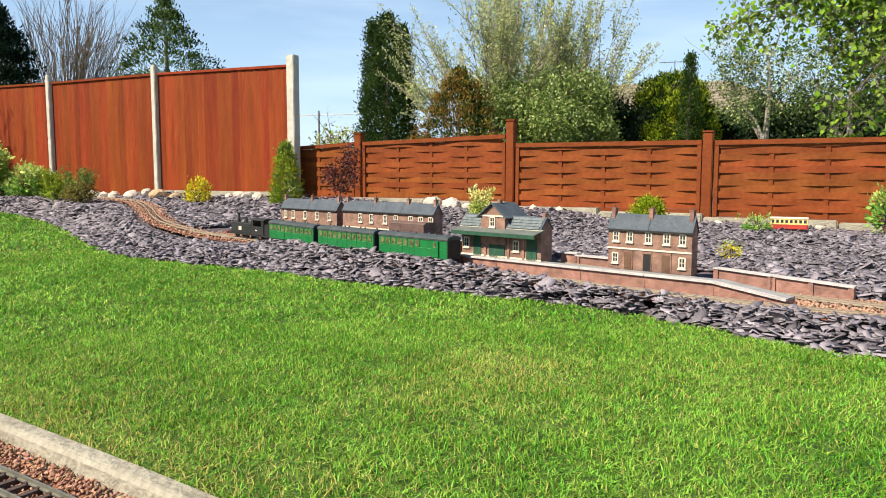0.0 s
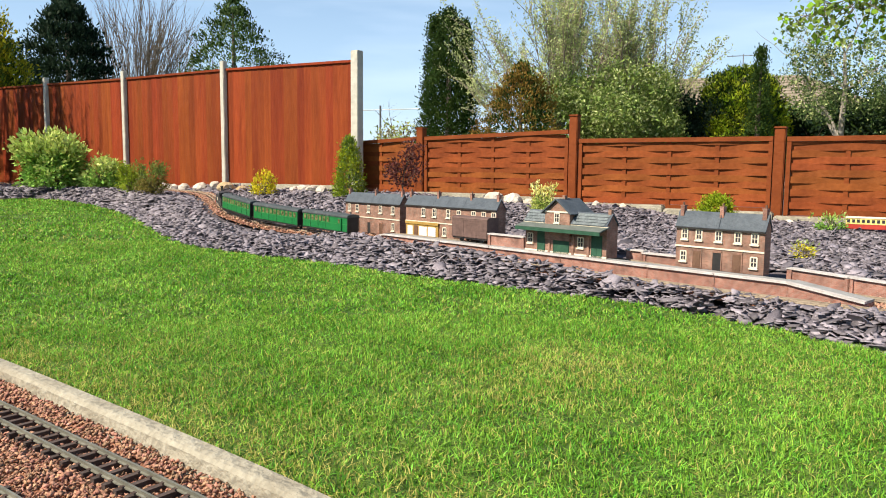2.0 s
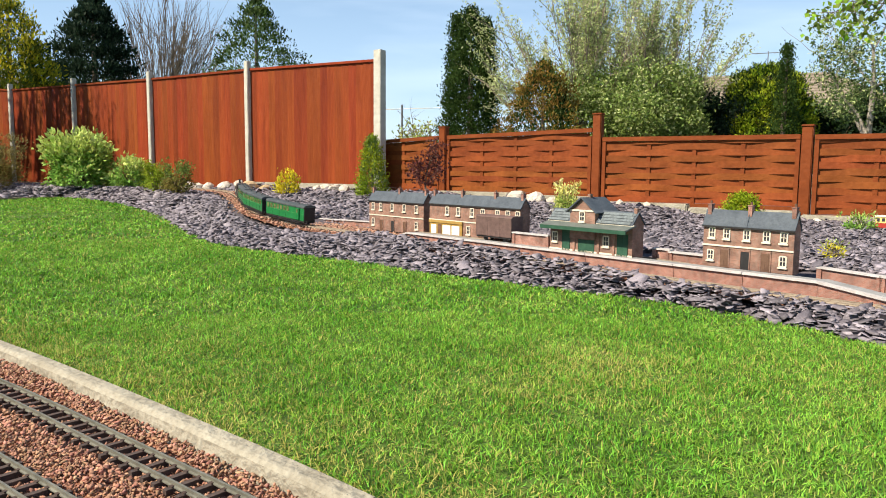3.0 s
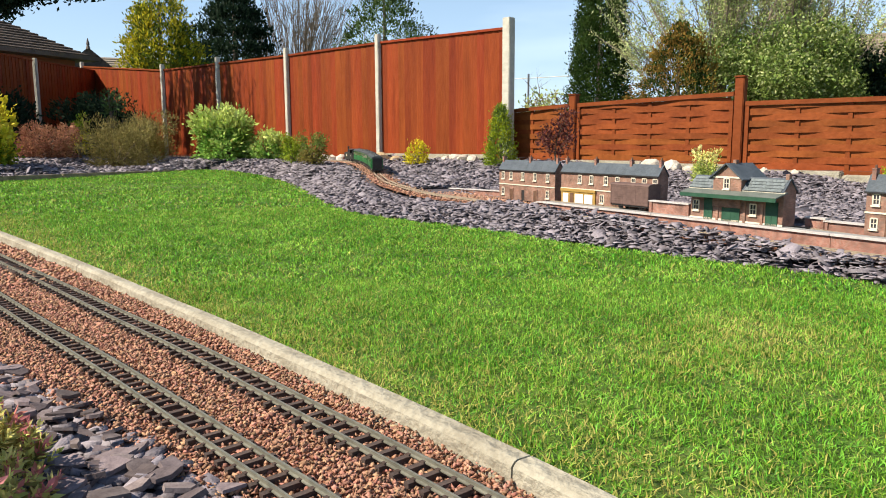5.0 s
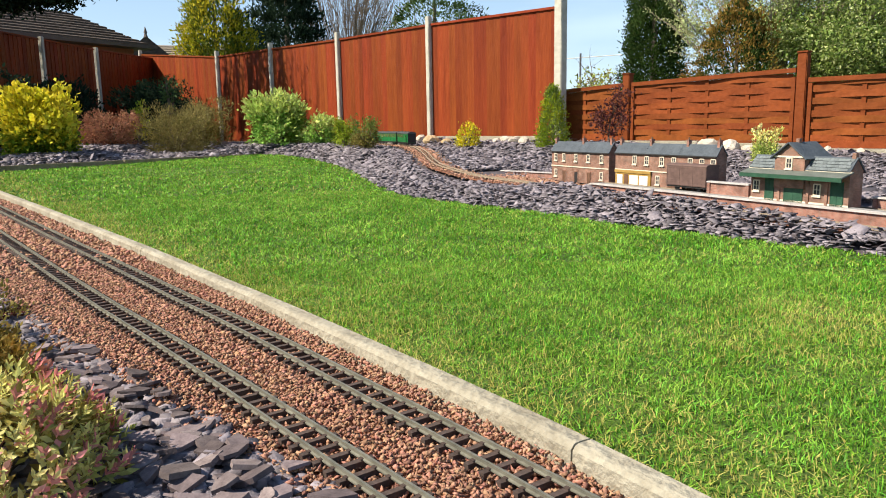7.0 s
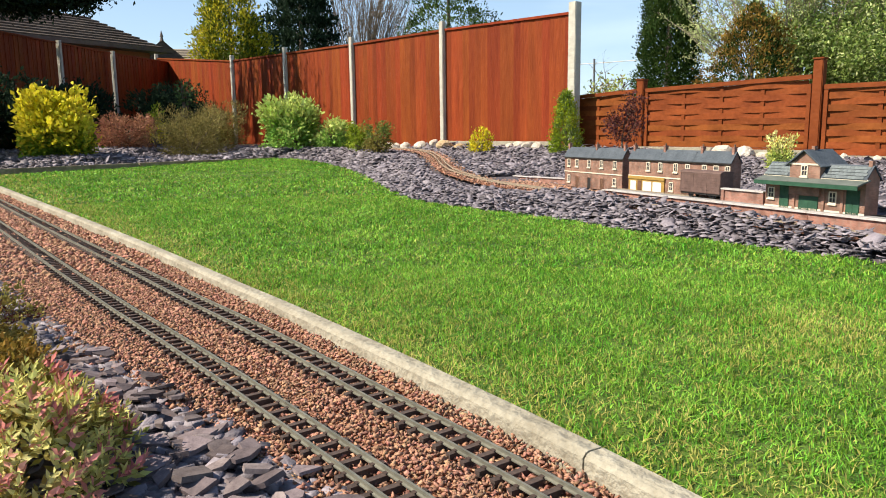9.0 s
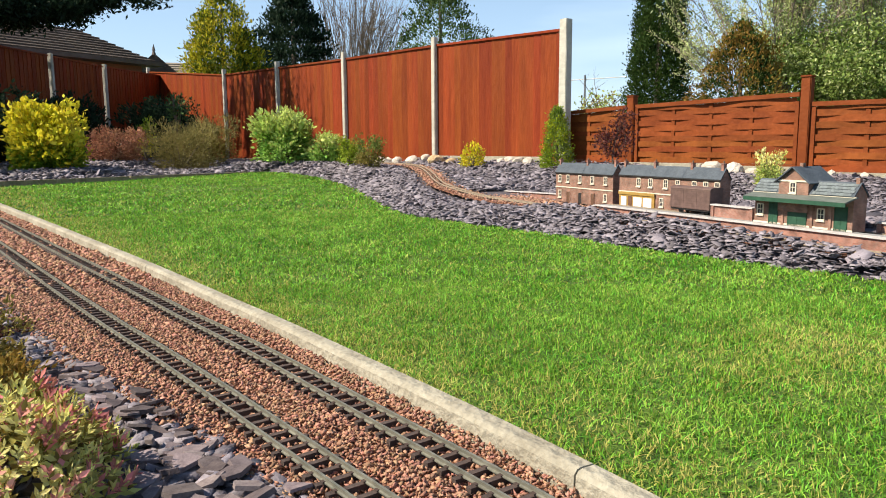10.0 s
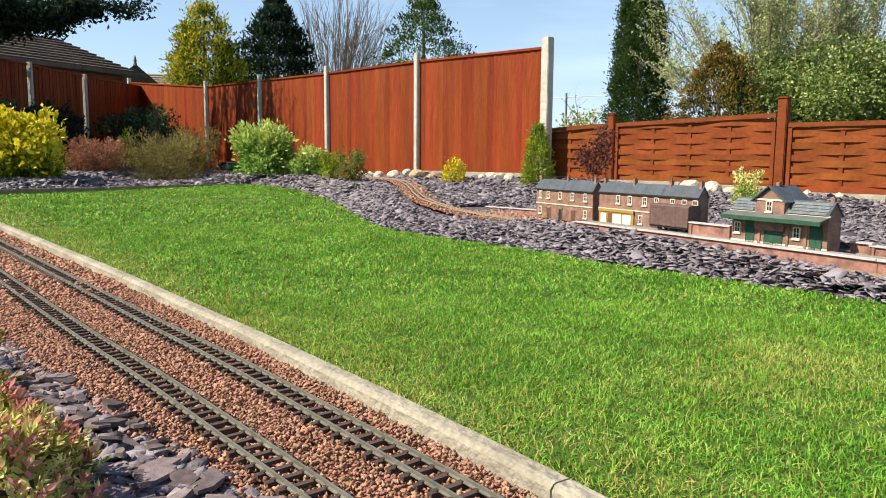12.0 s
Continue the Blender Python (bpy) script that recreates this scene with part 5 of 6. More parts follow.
def stems(centre, height, radius, count):
    """Short woody stems fanning from the ground."""
    out = []
    c = Vector(centre)
    for _ in range(count):
        a, q = r.uniform(0, 2 * np.pi), r.uniform(0.2, 0.9)
        tip = c + Vector((math.cos(a) * radius * q, math.sin(a) * radius * q, height * r.uniform(0.5, 0.95)))
        mid = c.lerp(tip, 0.5) + Vector((0, 0, height * 0.08))
        out += [(c, mid, 0.008 * height / 0.4, 0.005 * height / 0.4), (mid, tip, 0.005 * height / 0.4, 0.002)]
    return out


def shrub(name, x, y, w, z0, z1, material, leaf, count, label, category="shrub", second=None, shape=0.5, lumps=9, per=8, z_base=None, upright=0.3):
    """A rounded bush standing on the bed: stems and one or two kinds of leaf."""
    h = z1 - z0
    g = float(bed_height(np.array([x]), np.array([y]))[0]) if z_base is None else z_base
    ob = thing(name, pose(0, 0, 0), label, category)
    wood("stem", stems((x, y, min(g, z0) - 0.01), h * 0.85 + z0 - min(g, z0), w / 2 * 0.8, 16), M["bark"], ob, 4)
    blobs = [(x, y, z0 + h * 0.40, w * 0.36, w * 0.34, h * 0.46), (x, y, z0 + h * 0.16, w * 0.42, w * 0.40, h * 0.28)]
    for i in range(lumps):
        a = 2 * math.pi * i / lumps + r.uniform(-0.4, 0.4)
        q = w * r.uniform(0.18, 0.36)
        blobs.append((x + math.cos(a) * q, y + math.sin(a) * q, z0 + h * r.uniform(0.12, 0.84), w * r.uniform(0.12, 0.22), w * r.uniform(0.17, 0.26), h * r.uniform(0.2, 0.32)))
    pts = clumps(blobs, count // per, per, leaf * 0.55, 0.55)
    pts[:, 2] = np.where(pts[:, 2] < g + 0.01, g + 0.01 + np.abs(pts[:, 2] - g - 0.01) * 0.6, pts[:, 2])
    centre = np.array((x, y, z0 + h * 0.3))
    if second:
        m2, share = second
        # the second colour sits on the outer, upper growth
        score = (pts[:, 2] - z0) / h + np.linalg.norm(pts - centre, axis=1) / w + r.normal(0, 0.15, len(pts))
        cut = np.quantile(score, 1 - share)
        leaves("foliage", pts[score <= cut], leaf, LEAF[material], ob, upright, shape, centre)
        leaves("young_foliage", pts[score > cut], leaf, LEAF[m2], ob, upright + 0.2, shape, centre)
    else:
        leaves("foliage", pts, leaf, LEAF[material], ob, upright, shape, centre)
    return ob


def pine(name, x, y, w, z0, z1, material, leaf, count, label, z_ground=-0.15, power=0.8, category="conifer", second=None, rough=0.3, tiers=0.0, spires=()):
    """A conifer: a trunk and tufted sprays with clefts between them; second: colour of the outer tips; tiers: how far sprays lie in storeys;
    spires: further tops beside the main one, as (offset x, offset y, share of width, share of height)."""
    ob = thing(name, pose(0, 0, 0), label, category)
    h = z1 - z0
    wood("trunk", [(Vector((x, y, z_ground)), Vector((x, y, z0 + h * 0.5)), 0.03 * h, 0.018 * h), (Vector((x, y, z0 + h * 0.5)), Vector((x, y, z1 - 0.05 * h)), 0.018 * h, 0.004 * h)], M["bark"], ob, 6)
    per = 12
    inner, outer = [], []
    tops = ((0, 0, 1.0, 1.0),) + tuple(spires)
    for k, (ox, oy, ws, hs) in enumerate(tops):
        tuft = int(count / per * (ws * hs) / sum(q[2] * q[3] for q in tops))
        t = r.uniform(0, 1, tuft) ** 1.2
        if tiers:
            storeys = 9
            t = t + tiers * (np.round(t * storeys) / storeys - t)
            t = np.clip(t + r.normal(0, 0.012, tuft), 0, 1)
        a = r.uniform(0, 2 * np.pi, tuft)
        depth = r.uniform(0, 1, tuft) ** 0.4
        reach = w * ws / 2 * (1 - t) ** power * np.minimum(1, 0.72 + 1.4 * t) + 0.01 * w
        cleft = np.array([noise.noise((math.cos(p) * 1.9 + k * 7, math.sin(p) * 1.9, q * h / (w * ws) * 2.6 + x)) + 0.6 * noise.noise((math.cos(p) * 4.5, math.sin(p) * 4.5 + k * 5, q * h / (w * ws) * 7 + y)) for p, q in zip(a, t)])
        swell = 1 + rough * cleft * 1.5
        rad = reach * (0.5 + 0.55 * depth) * swell
        drop = -0.12 * reach * depth * (1 if tiers else 0)
        c = np.stack([x + ox + np.cos(a) * rad, y + oy + np.sin(a) * rad, z0 + h * hs * t + drop + r.normal(0, 0.008 * h, tuft)], -1)
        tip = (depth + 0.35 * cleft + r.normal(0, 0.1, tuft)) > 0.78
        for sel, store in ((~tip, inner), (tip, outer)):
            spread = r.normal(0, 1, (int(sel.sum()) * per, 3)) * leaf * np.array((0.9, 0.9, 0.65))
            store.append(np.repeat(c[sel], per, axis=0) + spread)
    core = np.array((x, y, z0 + h * 0.2))
    inner, outer = np.vstack(inner), np.vstack(outer)
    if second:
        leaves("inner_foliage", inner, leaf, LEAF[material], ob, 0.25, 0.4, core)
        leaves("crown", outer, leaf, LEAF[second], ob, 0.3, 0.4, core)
    else:
        leaves("crown", np.vstack([inner, outer]), leaf, LEAF[material], ob, 0.3, 0.4, core)
    return ob


# beds by the fence
shrub("variegated_shrub", -5.02, 8.15, 0.85, 0.25, 0.85, "varieg", 0.06, 5200, "pale green and cream variegated shrub on the slate bed", second=("pale", 0.5), lumps=14)
shrub("variegated_shrub", -4.42, 8.1, 0.42, 0.26, 0.6, "varieg", 0.05, 1500, "low pale green variegated shrub beside a larger one", second=("pale", 0.4))
shrub("green_shrub", -4.0, 8.05, 0.4, 0.24, 0.44, "box", 0.024, 2200, "low olive-green cushion shrub at the foot of the fence")
shrub("green_shrub", -3.55, 7.05, 0.30, 0.26, 0.55, "box", 0.022, 2800, "rounded bright green shrub on the slate bed")
shrub("bronze_shrub", -3.26, 6.92, 0.36, 0.25, 0.53, "olive", 0.022, 3000, "small bronze-green upright shrub on the slate bed", second=("shrub_green", 0.35))
shrub("golden_shrub", -6.6, 6.04, 0.84, 0.22, 0.92, "box", 0.058, 9500, "large bright yellow and green evergreen shrub", second=("yellow", 0.62), lumps=18, shape=0.6)
shrub("heather", -6.78, 7.2, 0.76, 0.27, 0.66, "heather", 0.026, 9000, "mounded reddish-brown heather on the slate bed", lumps=14)
shrub("golden_shrub", -6.95, 7.9, 0.26, 0.4, 0.83, "yellow", 0.045, 600, "small bright yellow shrub behind the heather", second=("box", 0.3))
shrub("broom", -6.1, 7.53, 1.02, 0.14, 0.70, "broom", 0.035, 11000, "spreading dull olive-brown broom at the lawn edge", shape=0.22, upright=0.6)
shrub("broom", -6.35, 8.35, 1.0, 0.25, 0.86, "olive", 0.04, 7500, "taller dull green broom behind another", second=("broom", 0.4), shape=0.22, upright=0.6)
# near-black leaves: the deep shade along the side fence is put into their colour
shrub("dark_shrub", -8.1, 9.6, 1.4, 0.25, 1.02, "dark", 0.06, 9000, "dark green shrub by the fence, its shade put into the leaf colour", lumps=14)
shrub("dark_shrub", -8.4, 8.0, 1.5, 0.25, 1.15, "dark", 0.06, 9000, "dark green shrub by the fence, its shade put into the leaf colour", lumps=14)
shrub("dark_shrub", -7.95, 6.4, 1.5, 0.25, 1.15, "dark", 0.06, 9000, "dark green shrub by the fence, its shade put into the leaf colour", lumps=14)
shrub("dark_shrub", -9.0, 10.9, 1.6, 0.25, 1.25, "dark", 0.06, 8000, "dark green shrub by the fence, its shade put into the leaf colour", lumps=14)
shrub("dark_shrub", -7.3, 5.0, 1.3, 0.2, 0.95, "dark", 0.06, 7000, "dark green shrub by the fence, its shade put into the leaf colour", lumps=14)
shrub("rose_bush", -6.95, 8.55, 0.36, 0.8, 1.24, "mid", 0.055, 260, "sprig of light green rose leaves against the fence", z_base=0.3)
shrub("golden_sprig", -2.2, 7.05, 0.27, 0.24, 0.48, "yellow", 0.03, 900, "small bright yellow shrub before the tall fence", second=("yellow", 0.4), upright=0.7)
pine("dwarf_conifer", -1.3, 6.73, 0.27, 0.19, 0.75, "shrub_green", 0.024, 9000, "small bright green cone-shaped conifer by the fence post", 0.18, 0.6, second="conelet", rough=0.12)
pc = (-0.72, 6.15)
ob = thing("purple_acer", pose(0, 0, 0), "small dark purple-leaved tree with thin twigs", "tree")
pcs, ends = limbs((pc[0], pc[1], 0.17), (pc[0], pc[1], 0.50), 0.012, (3, 3), (0.5, 0.5), levels=2)
wood("trunk", pcs, M["bark"], ob, 5)
leaves("crown", np.concatenate([np.repeat(ends, 9, 0) + r.normal(0, 0.025, (len(ends) * 9, 3)), clumps([(pc[0], pc[1], 0.45, 0.17, 0.16, 0.12)], 110, 7, 0.022, 0.3)]), 0.026, LEAF["purple"], ob)
shrub("pale_perennial", 0.39, 5.50, 0.19, 0.17, 0.39, "pale", 0.024, 1500, "pale lime leafy perennial behind the station", second=("cream_leaf", 0.3), upright=0.8)
shrub("golden_box", 1.50, 5.03, 0.32, 0.11, 0.37, "box", 0.016, 11000, "clipped round yellow-green box bush", second=("conelet", 0.3), lumps=0)
shrub("yellow_sprig", 1.46, 3.47, 0.11, 0.08, 0.17, "yellow", 0.022, 200, "small drooping yellow-leaved plant among the slate", second=("pale", 0.15), upright=-0.1, per=5, shape=0.3)
shrub("wispy_plant", 2.14, 4.78, 0.21, 0.11, 0.25, "varieg", 0.022, 420, "wispy grey-green plant with pale flowers", second=("pale", 0.3), upright=0.9)
shrub("pale_perennial", 2.86, 4.58, 0.24, 0.16, 0.43, "varieg", 0.036, 800, "pale green broad-leaved plant by the woven fence", second=("pale", 0.4), upright=0.6)
# beside the double line, near the camera
def hebe(x, y, w, depth, h, count, label):
    """Low shrub of upright shoots, each a ladder of paired leaves with a coloured tip."""
    ob = thing("hebe", pose(0, 0, 0), label, "shrub")
    wood("stem", stems((x, y, -0.05), h * 0.9, w / 2 * 0.8, 22), M["bark"], ob, 4)
    sets = {"olive": [], "cream_leaf": [], "pink": []}
    for _ in range(count):
        q, a = math.sqrt(r.uniform(0, 1)), r.uniform(0, 2 * math.pi)
        lump = 0.75 + 0.3 * noise.noise((x + q * math.cos(a) * 2.2, y + q * math.sin(a) * 2.2, 3.0)) + r.normal(0, 0.09)
        tip = np.array((x + math.cos(a) * q * w / 2, y + math.sin(a) * q * depth / 2, -0.03 + (h + 0.03) * lump * (1 - 0.75 * q ** 3)))
        d = np.array((math.cos(a) * q * 0.8, math.sin(a) * q * 0.8, 0.75)) + r.normal(0, 0.2, 3)
        d /= np.linalg.norm(d)
        side = np.cross(d, r.normal(0, 1, 3))
        side /= np.linalg.norm(side)
        other = np.cross(d, side)
        pink = r.uniform() < 0.42
        pairs = 7
        for k in range(pairs):
            base = tip - d * 0.0075 * (pairs - 1 - k)
            reach = r.uniform(0.015, 0.022) * (0.75 if k >= pairs - 2 else 1.0) * (1.25 if pink else 1.0)
            for sgn in (-1, 1):
                out = (side if k % 2 else other) * sgn + d * (0.55 + 0.22 * k * (0.9 if k > 4 else 0.5)) + r.normal(0, 0.12, 3)
                out /= np.linalg.norm(out)
                across = np.cross(out, d)
                across /= np.linalg.norm(across) + 1e-9
                up = np.cross(across, out)
                half = reach * 0.2
                mid = base + out * reach * 0.5 - up * 0.001
                pts = [base, mid + across * half + up * 0.0018, base + out * reach, mid - across * half + up * 0.0018, mid]
                key = "pink" if pink and k >= pairs - 3 and r.uniform() < 0.8 else "cream_leaf" if k >= 1 and r.uniform() < 0.82 else "olive"
                sets[key].append(pts)
    for key, name in (("olive", "old_foliage"), ("cream_leaf", "cream_foliage"), ("pink", "pink_foliage")):
        v = np.array(sets[key])
        f = np.array(((0, 1, 4), (1, 2, 4), (2, 3, 4), (3, 0, 4)))
        arrays(name, v.reshape(-1, 3), (f[None] + (np.arange(len(v)) * 5)[:, None, None]).reshape(-1, 3), LEAF[key], ob)
    return ob


hebe(-0.92, 0.66, 0.46, 0.38, 0.165, 640, "low evergreen shrub with cream-edged leaves and pink young tips")
hebe(-1.16, 0.50, 0.36, 0.34, 0.165, 400, "low evergreen shrub with pink young tips beside slate")
shrub("bronze_shrub", -1.5, 1.02, 0.36, -0.03, 0.14, "olive", 0.015, 5200, "dense twiggy bronze-green shrub beside the ballast", second=("brown", 0.3), z_base=-0.03, upright=0.5)
shrub("bronze_shrub", -2.05, 1.28, 0.42, -0.03, 0.13, "olive", 0.017, 5000, "dense twiggy bronze-green shrub beside the ballast", second=("heather", 0.3), z_base=-0.03, upright=0.5)
shrub("bronze_shrub", -2.62, 1.62, 0.46, -0.03, 0.14, "brown", 0.02, 5000, "low brown twiggy shrub beside the ballast", second=("olive", 0.4), z_base=-0.03, upright=0.5)
shrub("bronze_shrub", -1.7, 1.32, 0.22, -0.03, 0.06, "purple", 0.012, 1500, "low purple-brown creeping plant on the ballast edge", second=("olive", 0.6), z_base=-0.03, upright=0.4)
shrub("bronze_shrub", -1.26, 0.96, 0.24, -0.03, 0.07, "olive", 0.013, 2600, "low twiggy bronze shrub beside slate chippings", second=("brown", 0.4), z_base=-0.03, upright=0.5)


# ---- rocks ----
def rock(x, y, size, material, label):
    bmm = bmesh.new()
    bmesh.ops.create_icosphere(bmm, subdivisions=2, radius=1.0)
    k = Vector(r.uniform(0, 50, 3))
    size *= 1.7
    sx, sy, sz = size * r.uniform(0.8, 1.3), size * r.uniform(0.6, 0.9), size * r.uniform(0.55, 0.8)
    for v in bmm.verts:
        q = 1 + 0.28 * noise.noise(v.co * 1.3 + k) + 0.1 * noise.noise(v.co * 4 + k)
        v.co = Vector((v.co.x * sx * q, v.co.y * sy * q, v.co.z * sz * q))
    ob = part("rock", bmm, M[material])
    ob.matrix_basis = pose(x, y, float(bed_height(np.array([x]), np.array([y]))[0]) + sz * 0.45, 0, 0, r.uniform(0, 360))
    return tagged(ob, label, "rock", "rocks along the fence")


for s, o, size in ((6.62, 5.35, 0.045), (6.95, 5.4, 0.06), (7.15, 5.42, 0.06), (7.35, 5.42, 0.065), (7.55, 5.45, 0.055), (6.7, 5.45, 0.04), (6.45, 5.42, 0.045)):
    p = fence(-s, o) @ Vector((0, 0, 0))
    rock(p.x, p.y, size, "stone", "pale cream boulder at the foot of the fence")
for s, o, size in ((6.25, 5.4, 0.06), (6.05, 5.45, 0.045)):
    p = fence(-s, o) @ Vector((0, 0, 0))
    rock(p.x, p.y, size, "tan_stone", "tan sandstone boulder at the foot of the fence")
for s, o, size in ((5.25, 5.4, 0.035), (5.12, 5.42, 0.045), (5.0, 5.4, 0.04), (4.88, 5.4, 0.045), (3.02, 5.5, 0.045), (2.84, 5.5, 0.05), (2.68, 5.52, 0.04), (2.54, 5.55, 0.035), (2.15, 5.6, 0.026), (1.95, 5.65, 0.022), (1.3, 5.66, 0.02), (0.75, 5.65, 0.02), (0.1, 5.65, 0.024), (-0.3, 5.65, 0.022), (-0.75, 5.65, 0.026)):
    p = fence(-s, o) @ Vector((0, 0, 0))
    rock(p.x, p.y, size, "stone", "pale cream boulder at the foot of the fence")

# ---- beyond the fences ----
pine("cypress", -0.84, 12.99, 1.02, 0.55, 3.2, "cypress", 0.05, 44000, "tall dense dark green column cypress beyond the fence", power=0.52, rough=0.3, spires=((-0.24, 0.1, 0.55, 0.97), (0.27, -0.05, 0.5, 0.93)))


def twiggy(name, x, y, w, z1, material, leaf, count, label, fork=26, z0=0.2, lean=0.6, bark="twig", thick=0.03):
    """Many stems rising from low down and fanning out, with leaves strung along the outer parts."""
    ob = thing(name, pose(0, 0, 0), label, "tree")
    pieces, twigs, pts = [], [], []
    for i in range(fork):
        a = r.uniform(0, 2 * np.pi)
        q = w / 2 * r.uniform(0.1, 1.0)
        h = (z1 - z0) * (1 - 0.38 * (q / (w / 2)) ** 2) * r.uniform(0.75, 1.05)
        base = Vector((x + r.normal(0, 0.06), y + r.normal(0, 0.06), -0.15))
        tip = Vector((x + math.cos(a) * q, y + math.sin(a) * q, z0 + h))
        mid = base.lerp(tip, 0.45) + Vector((math.cos(a), math.sin(a), 0)) * -q * 0.12 + Vector((0, 0, 0.1))
        pieces += [(base, mid, thick, thick * 0.6), (mid, tip, thick * 0.6, thick * 0.12)]
        for _ in range(9):
            t = r.uniform(0.25, 0.95)
            s0 = mid.lerp(tip, t)
            e = s0 + ((tip - mid).normalized() + Vector(r.normal(0, 0.3, 3)) + Vector((0, 0, 0.15))).normalized() * (z1 - z0) * r.uniform(0.12, 0.3)
            twigs.append((s0, e, thick * 0.3, thick * 0.08))
            for u in np.linspace(0.2, 1, max(1, int(count / (fork * 9)))):
                pts.append(s0.lerp(e, u)[:])
    wood("stem", pieces, M[bark], ob, 4)
    tagged(wood("twig_crown", twigs, M[bark], ob, 3), kind="stuff")
    if leaf:
        pts = np.array(pts) + r.normal(0, leaf * 0.6, (len(pts), 3))
        leaves("crown", pts, leaf, LEAF[material], ob, 0.4, 0.42)
    return ob


twiggy("willow", 0.95, 11.9, 3.3, 3.45, "willow", 0.046, 26000, "tall airy willow with fresh pale leaves", fork=52, thick=0.022, bark="twig")
twiggy("willow", 2.0, 11.6, 2.7, 2.95, "willow", 0.044, 16000, "airy young willow with silvery leaves", fork=34, thick=0.02, bark="twig")


def leafy(name, x, y, w, z0, z1, material, leaf, count, label, second=None, category="tree", bark="bark"):
    ob = thing(name, pose(0, 0, 0), label, category)
    h = z1 - z0
    pcs, ends = limbs((x, y, -0.15), (x, y, z0 + h * 0.7), 0.03 * h + 0.02, (2, 2), (0.5, 0.5), levels=2)
    wood("trunk", pcs, M[bark], ob, 6)
    blobs = [(x, y, z0 + h * 0.5, w * 0.34, w * 0.34, h * 0.42)]
    for i in range(9):
        a = r.uniform(0, 2 * np.pi)
        q = w * r.uniform(0.15, 0.33)
        blobs.append((x + math.cos(a) * q, y + math.sin(a) * q, z0 + h * r.uniform(0.22, 0.82), w * r.uniform(0.12, 0.2), w * r.uniform(0.12, 0.2), h * r.uniform(0.12, 0.2)))
    pts = clumps(blobs, count // 9, 9, leaf * 0.9, 0.45)
    if second:
        sel = r.uniform(0, 1, len(pts)) < second[1] * (0.4 + 1.2 * (pts[:, 2] - z0) / h)
        leaves("crown", pts[~sel], leaf, LEAF[material], ob, 0.2, 0.5)
        leaves("young_leaves", pts[sel], leaf, LEAF[second[0]], ob, 0.3, 0.5)
    else:
        leaves("crown", pts, leaf, LEAF[material], ob, 0.2, 0.5)
    return ob


leafy("evergreen_shrub", 1.8, 10.9, 2.3, 0.5, 2.2, "shrub_green", 0.05, 24000, "broad glossy mid-green shrub beyond the fence", ("willow", 0.22))
leafy("evergreen_shrub", 2.35, 11.3, 1.3, 0.4, 1.95, "shrub_green", 0.05, 11000, "broad glossy mid-green shrub beyond the fence", ("willow", 0.15))
leafy("evergreen_shrub", 0.95, 11.2, 1.7, 0.5, 2.05, "shrub_green", 0.05, 14000, "broad green shrub beyond the fence", ("willow", 0.22))
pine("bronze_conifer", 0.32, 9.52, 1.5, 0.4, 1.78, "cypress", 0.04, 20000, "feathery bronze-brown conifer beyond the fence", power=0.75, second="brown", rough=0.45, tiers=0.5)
leafy("dark_hedge", 2.86, 11.7, 1.4, 0.3, 1.72, "dark", 0.065, 12000, "dark evergreen hedge beyond the fence", category="hedge")
leafy("dark_hedge", 2.2, 12.6, 1.7, 0.3, 1.8, "dark", 0.065, 12000, "dark evergreen hedge beyond the fence", category="hedge")
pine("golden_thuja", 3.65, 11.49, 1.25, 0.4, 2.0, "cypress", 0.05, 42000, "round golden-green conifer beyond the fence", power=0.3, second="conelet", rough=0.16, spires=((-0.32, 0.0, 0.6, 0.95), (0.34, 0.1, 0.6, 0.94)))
pine("dwarf_spire", 3.66, 10.8, 0.4, 0.4, 2.2, "cypress", 0.04, 7000, "narrow dark green conifer before a golden one", power=0.7)
for hx, hy, hw, hz in ((4.5, 12.3, 1.5, 1.65), (5.2, 12.0, 1.6, 1.75), (5.9, 11.5, 1.6, 1.8), (6.6, 11.0, 1.7, 1.85), (7.4, 10.4, 1.7, 1.85)):
    leafy("dark_hedge", hx, hy, hw, 0.25, hz, "dark", 0.065, 12000, "dark evergreen hedge beyond the fence", ("cypress", 0.3), category="hedge")
leafy("pale_tree", 4.27, 9.66, 2.0, 0.95, 2.4, "mid", 0.04, 8000, "airy small tree with pale trunk beyond the fence", ("willow", 0.3), bark="pale_bark")
leafy("pale_tree", 5.3, 9.6, 1.7, 0.9, 2.35, "mid", 0.04, 6500, "airy small tree with pale trunk beyond the fence", ("willow", 0.3), bark="pale_bark")
# maple spray hanging in from the side
ob = thing("maple", pose(0, 0, 0), "maple branches with bright fresh green leaves", "tree")
pcs, ends = [], []
trunk0, trunk1 = Vector((6.4, 7.6, -0.15)), Vector((6.2, 7.8, 3.5))
pcs.append((trunk0, trunk1, 0.15, 0.1))
tips = [((2.0, 4.6, 1.42), 0.02), ((1.75, 4.5, 1.36), 0.016), ((2.35, 4.5, 1.2), 0.018), ((2.3, 4.2, 0.85), 0.016), ((2.5, 4.3, 0.78), 0.014), ((2.2, 4.7, 1.6), 0.02), ((2.6, 4.5, 1.05), 0.018), ((2.45, 4.6, 1.5), 0.02)]
lp = []
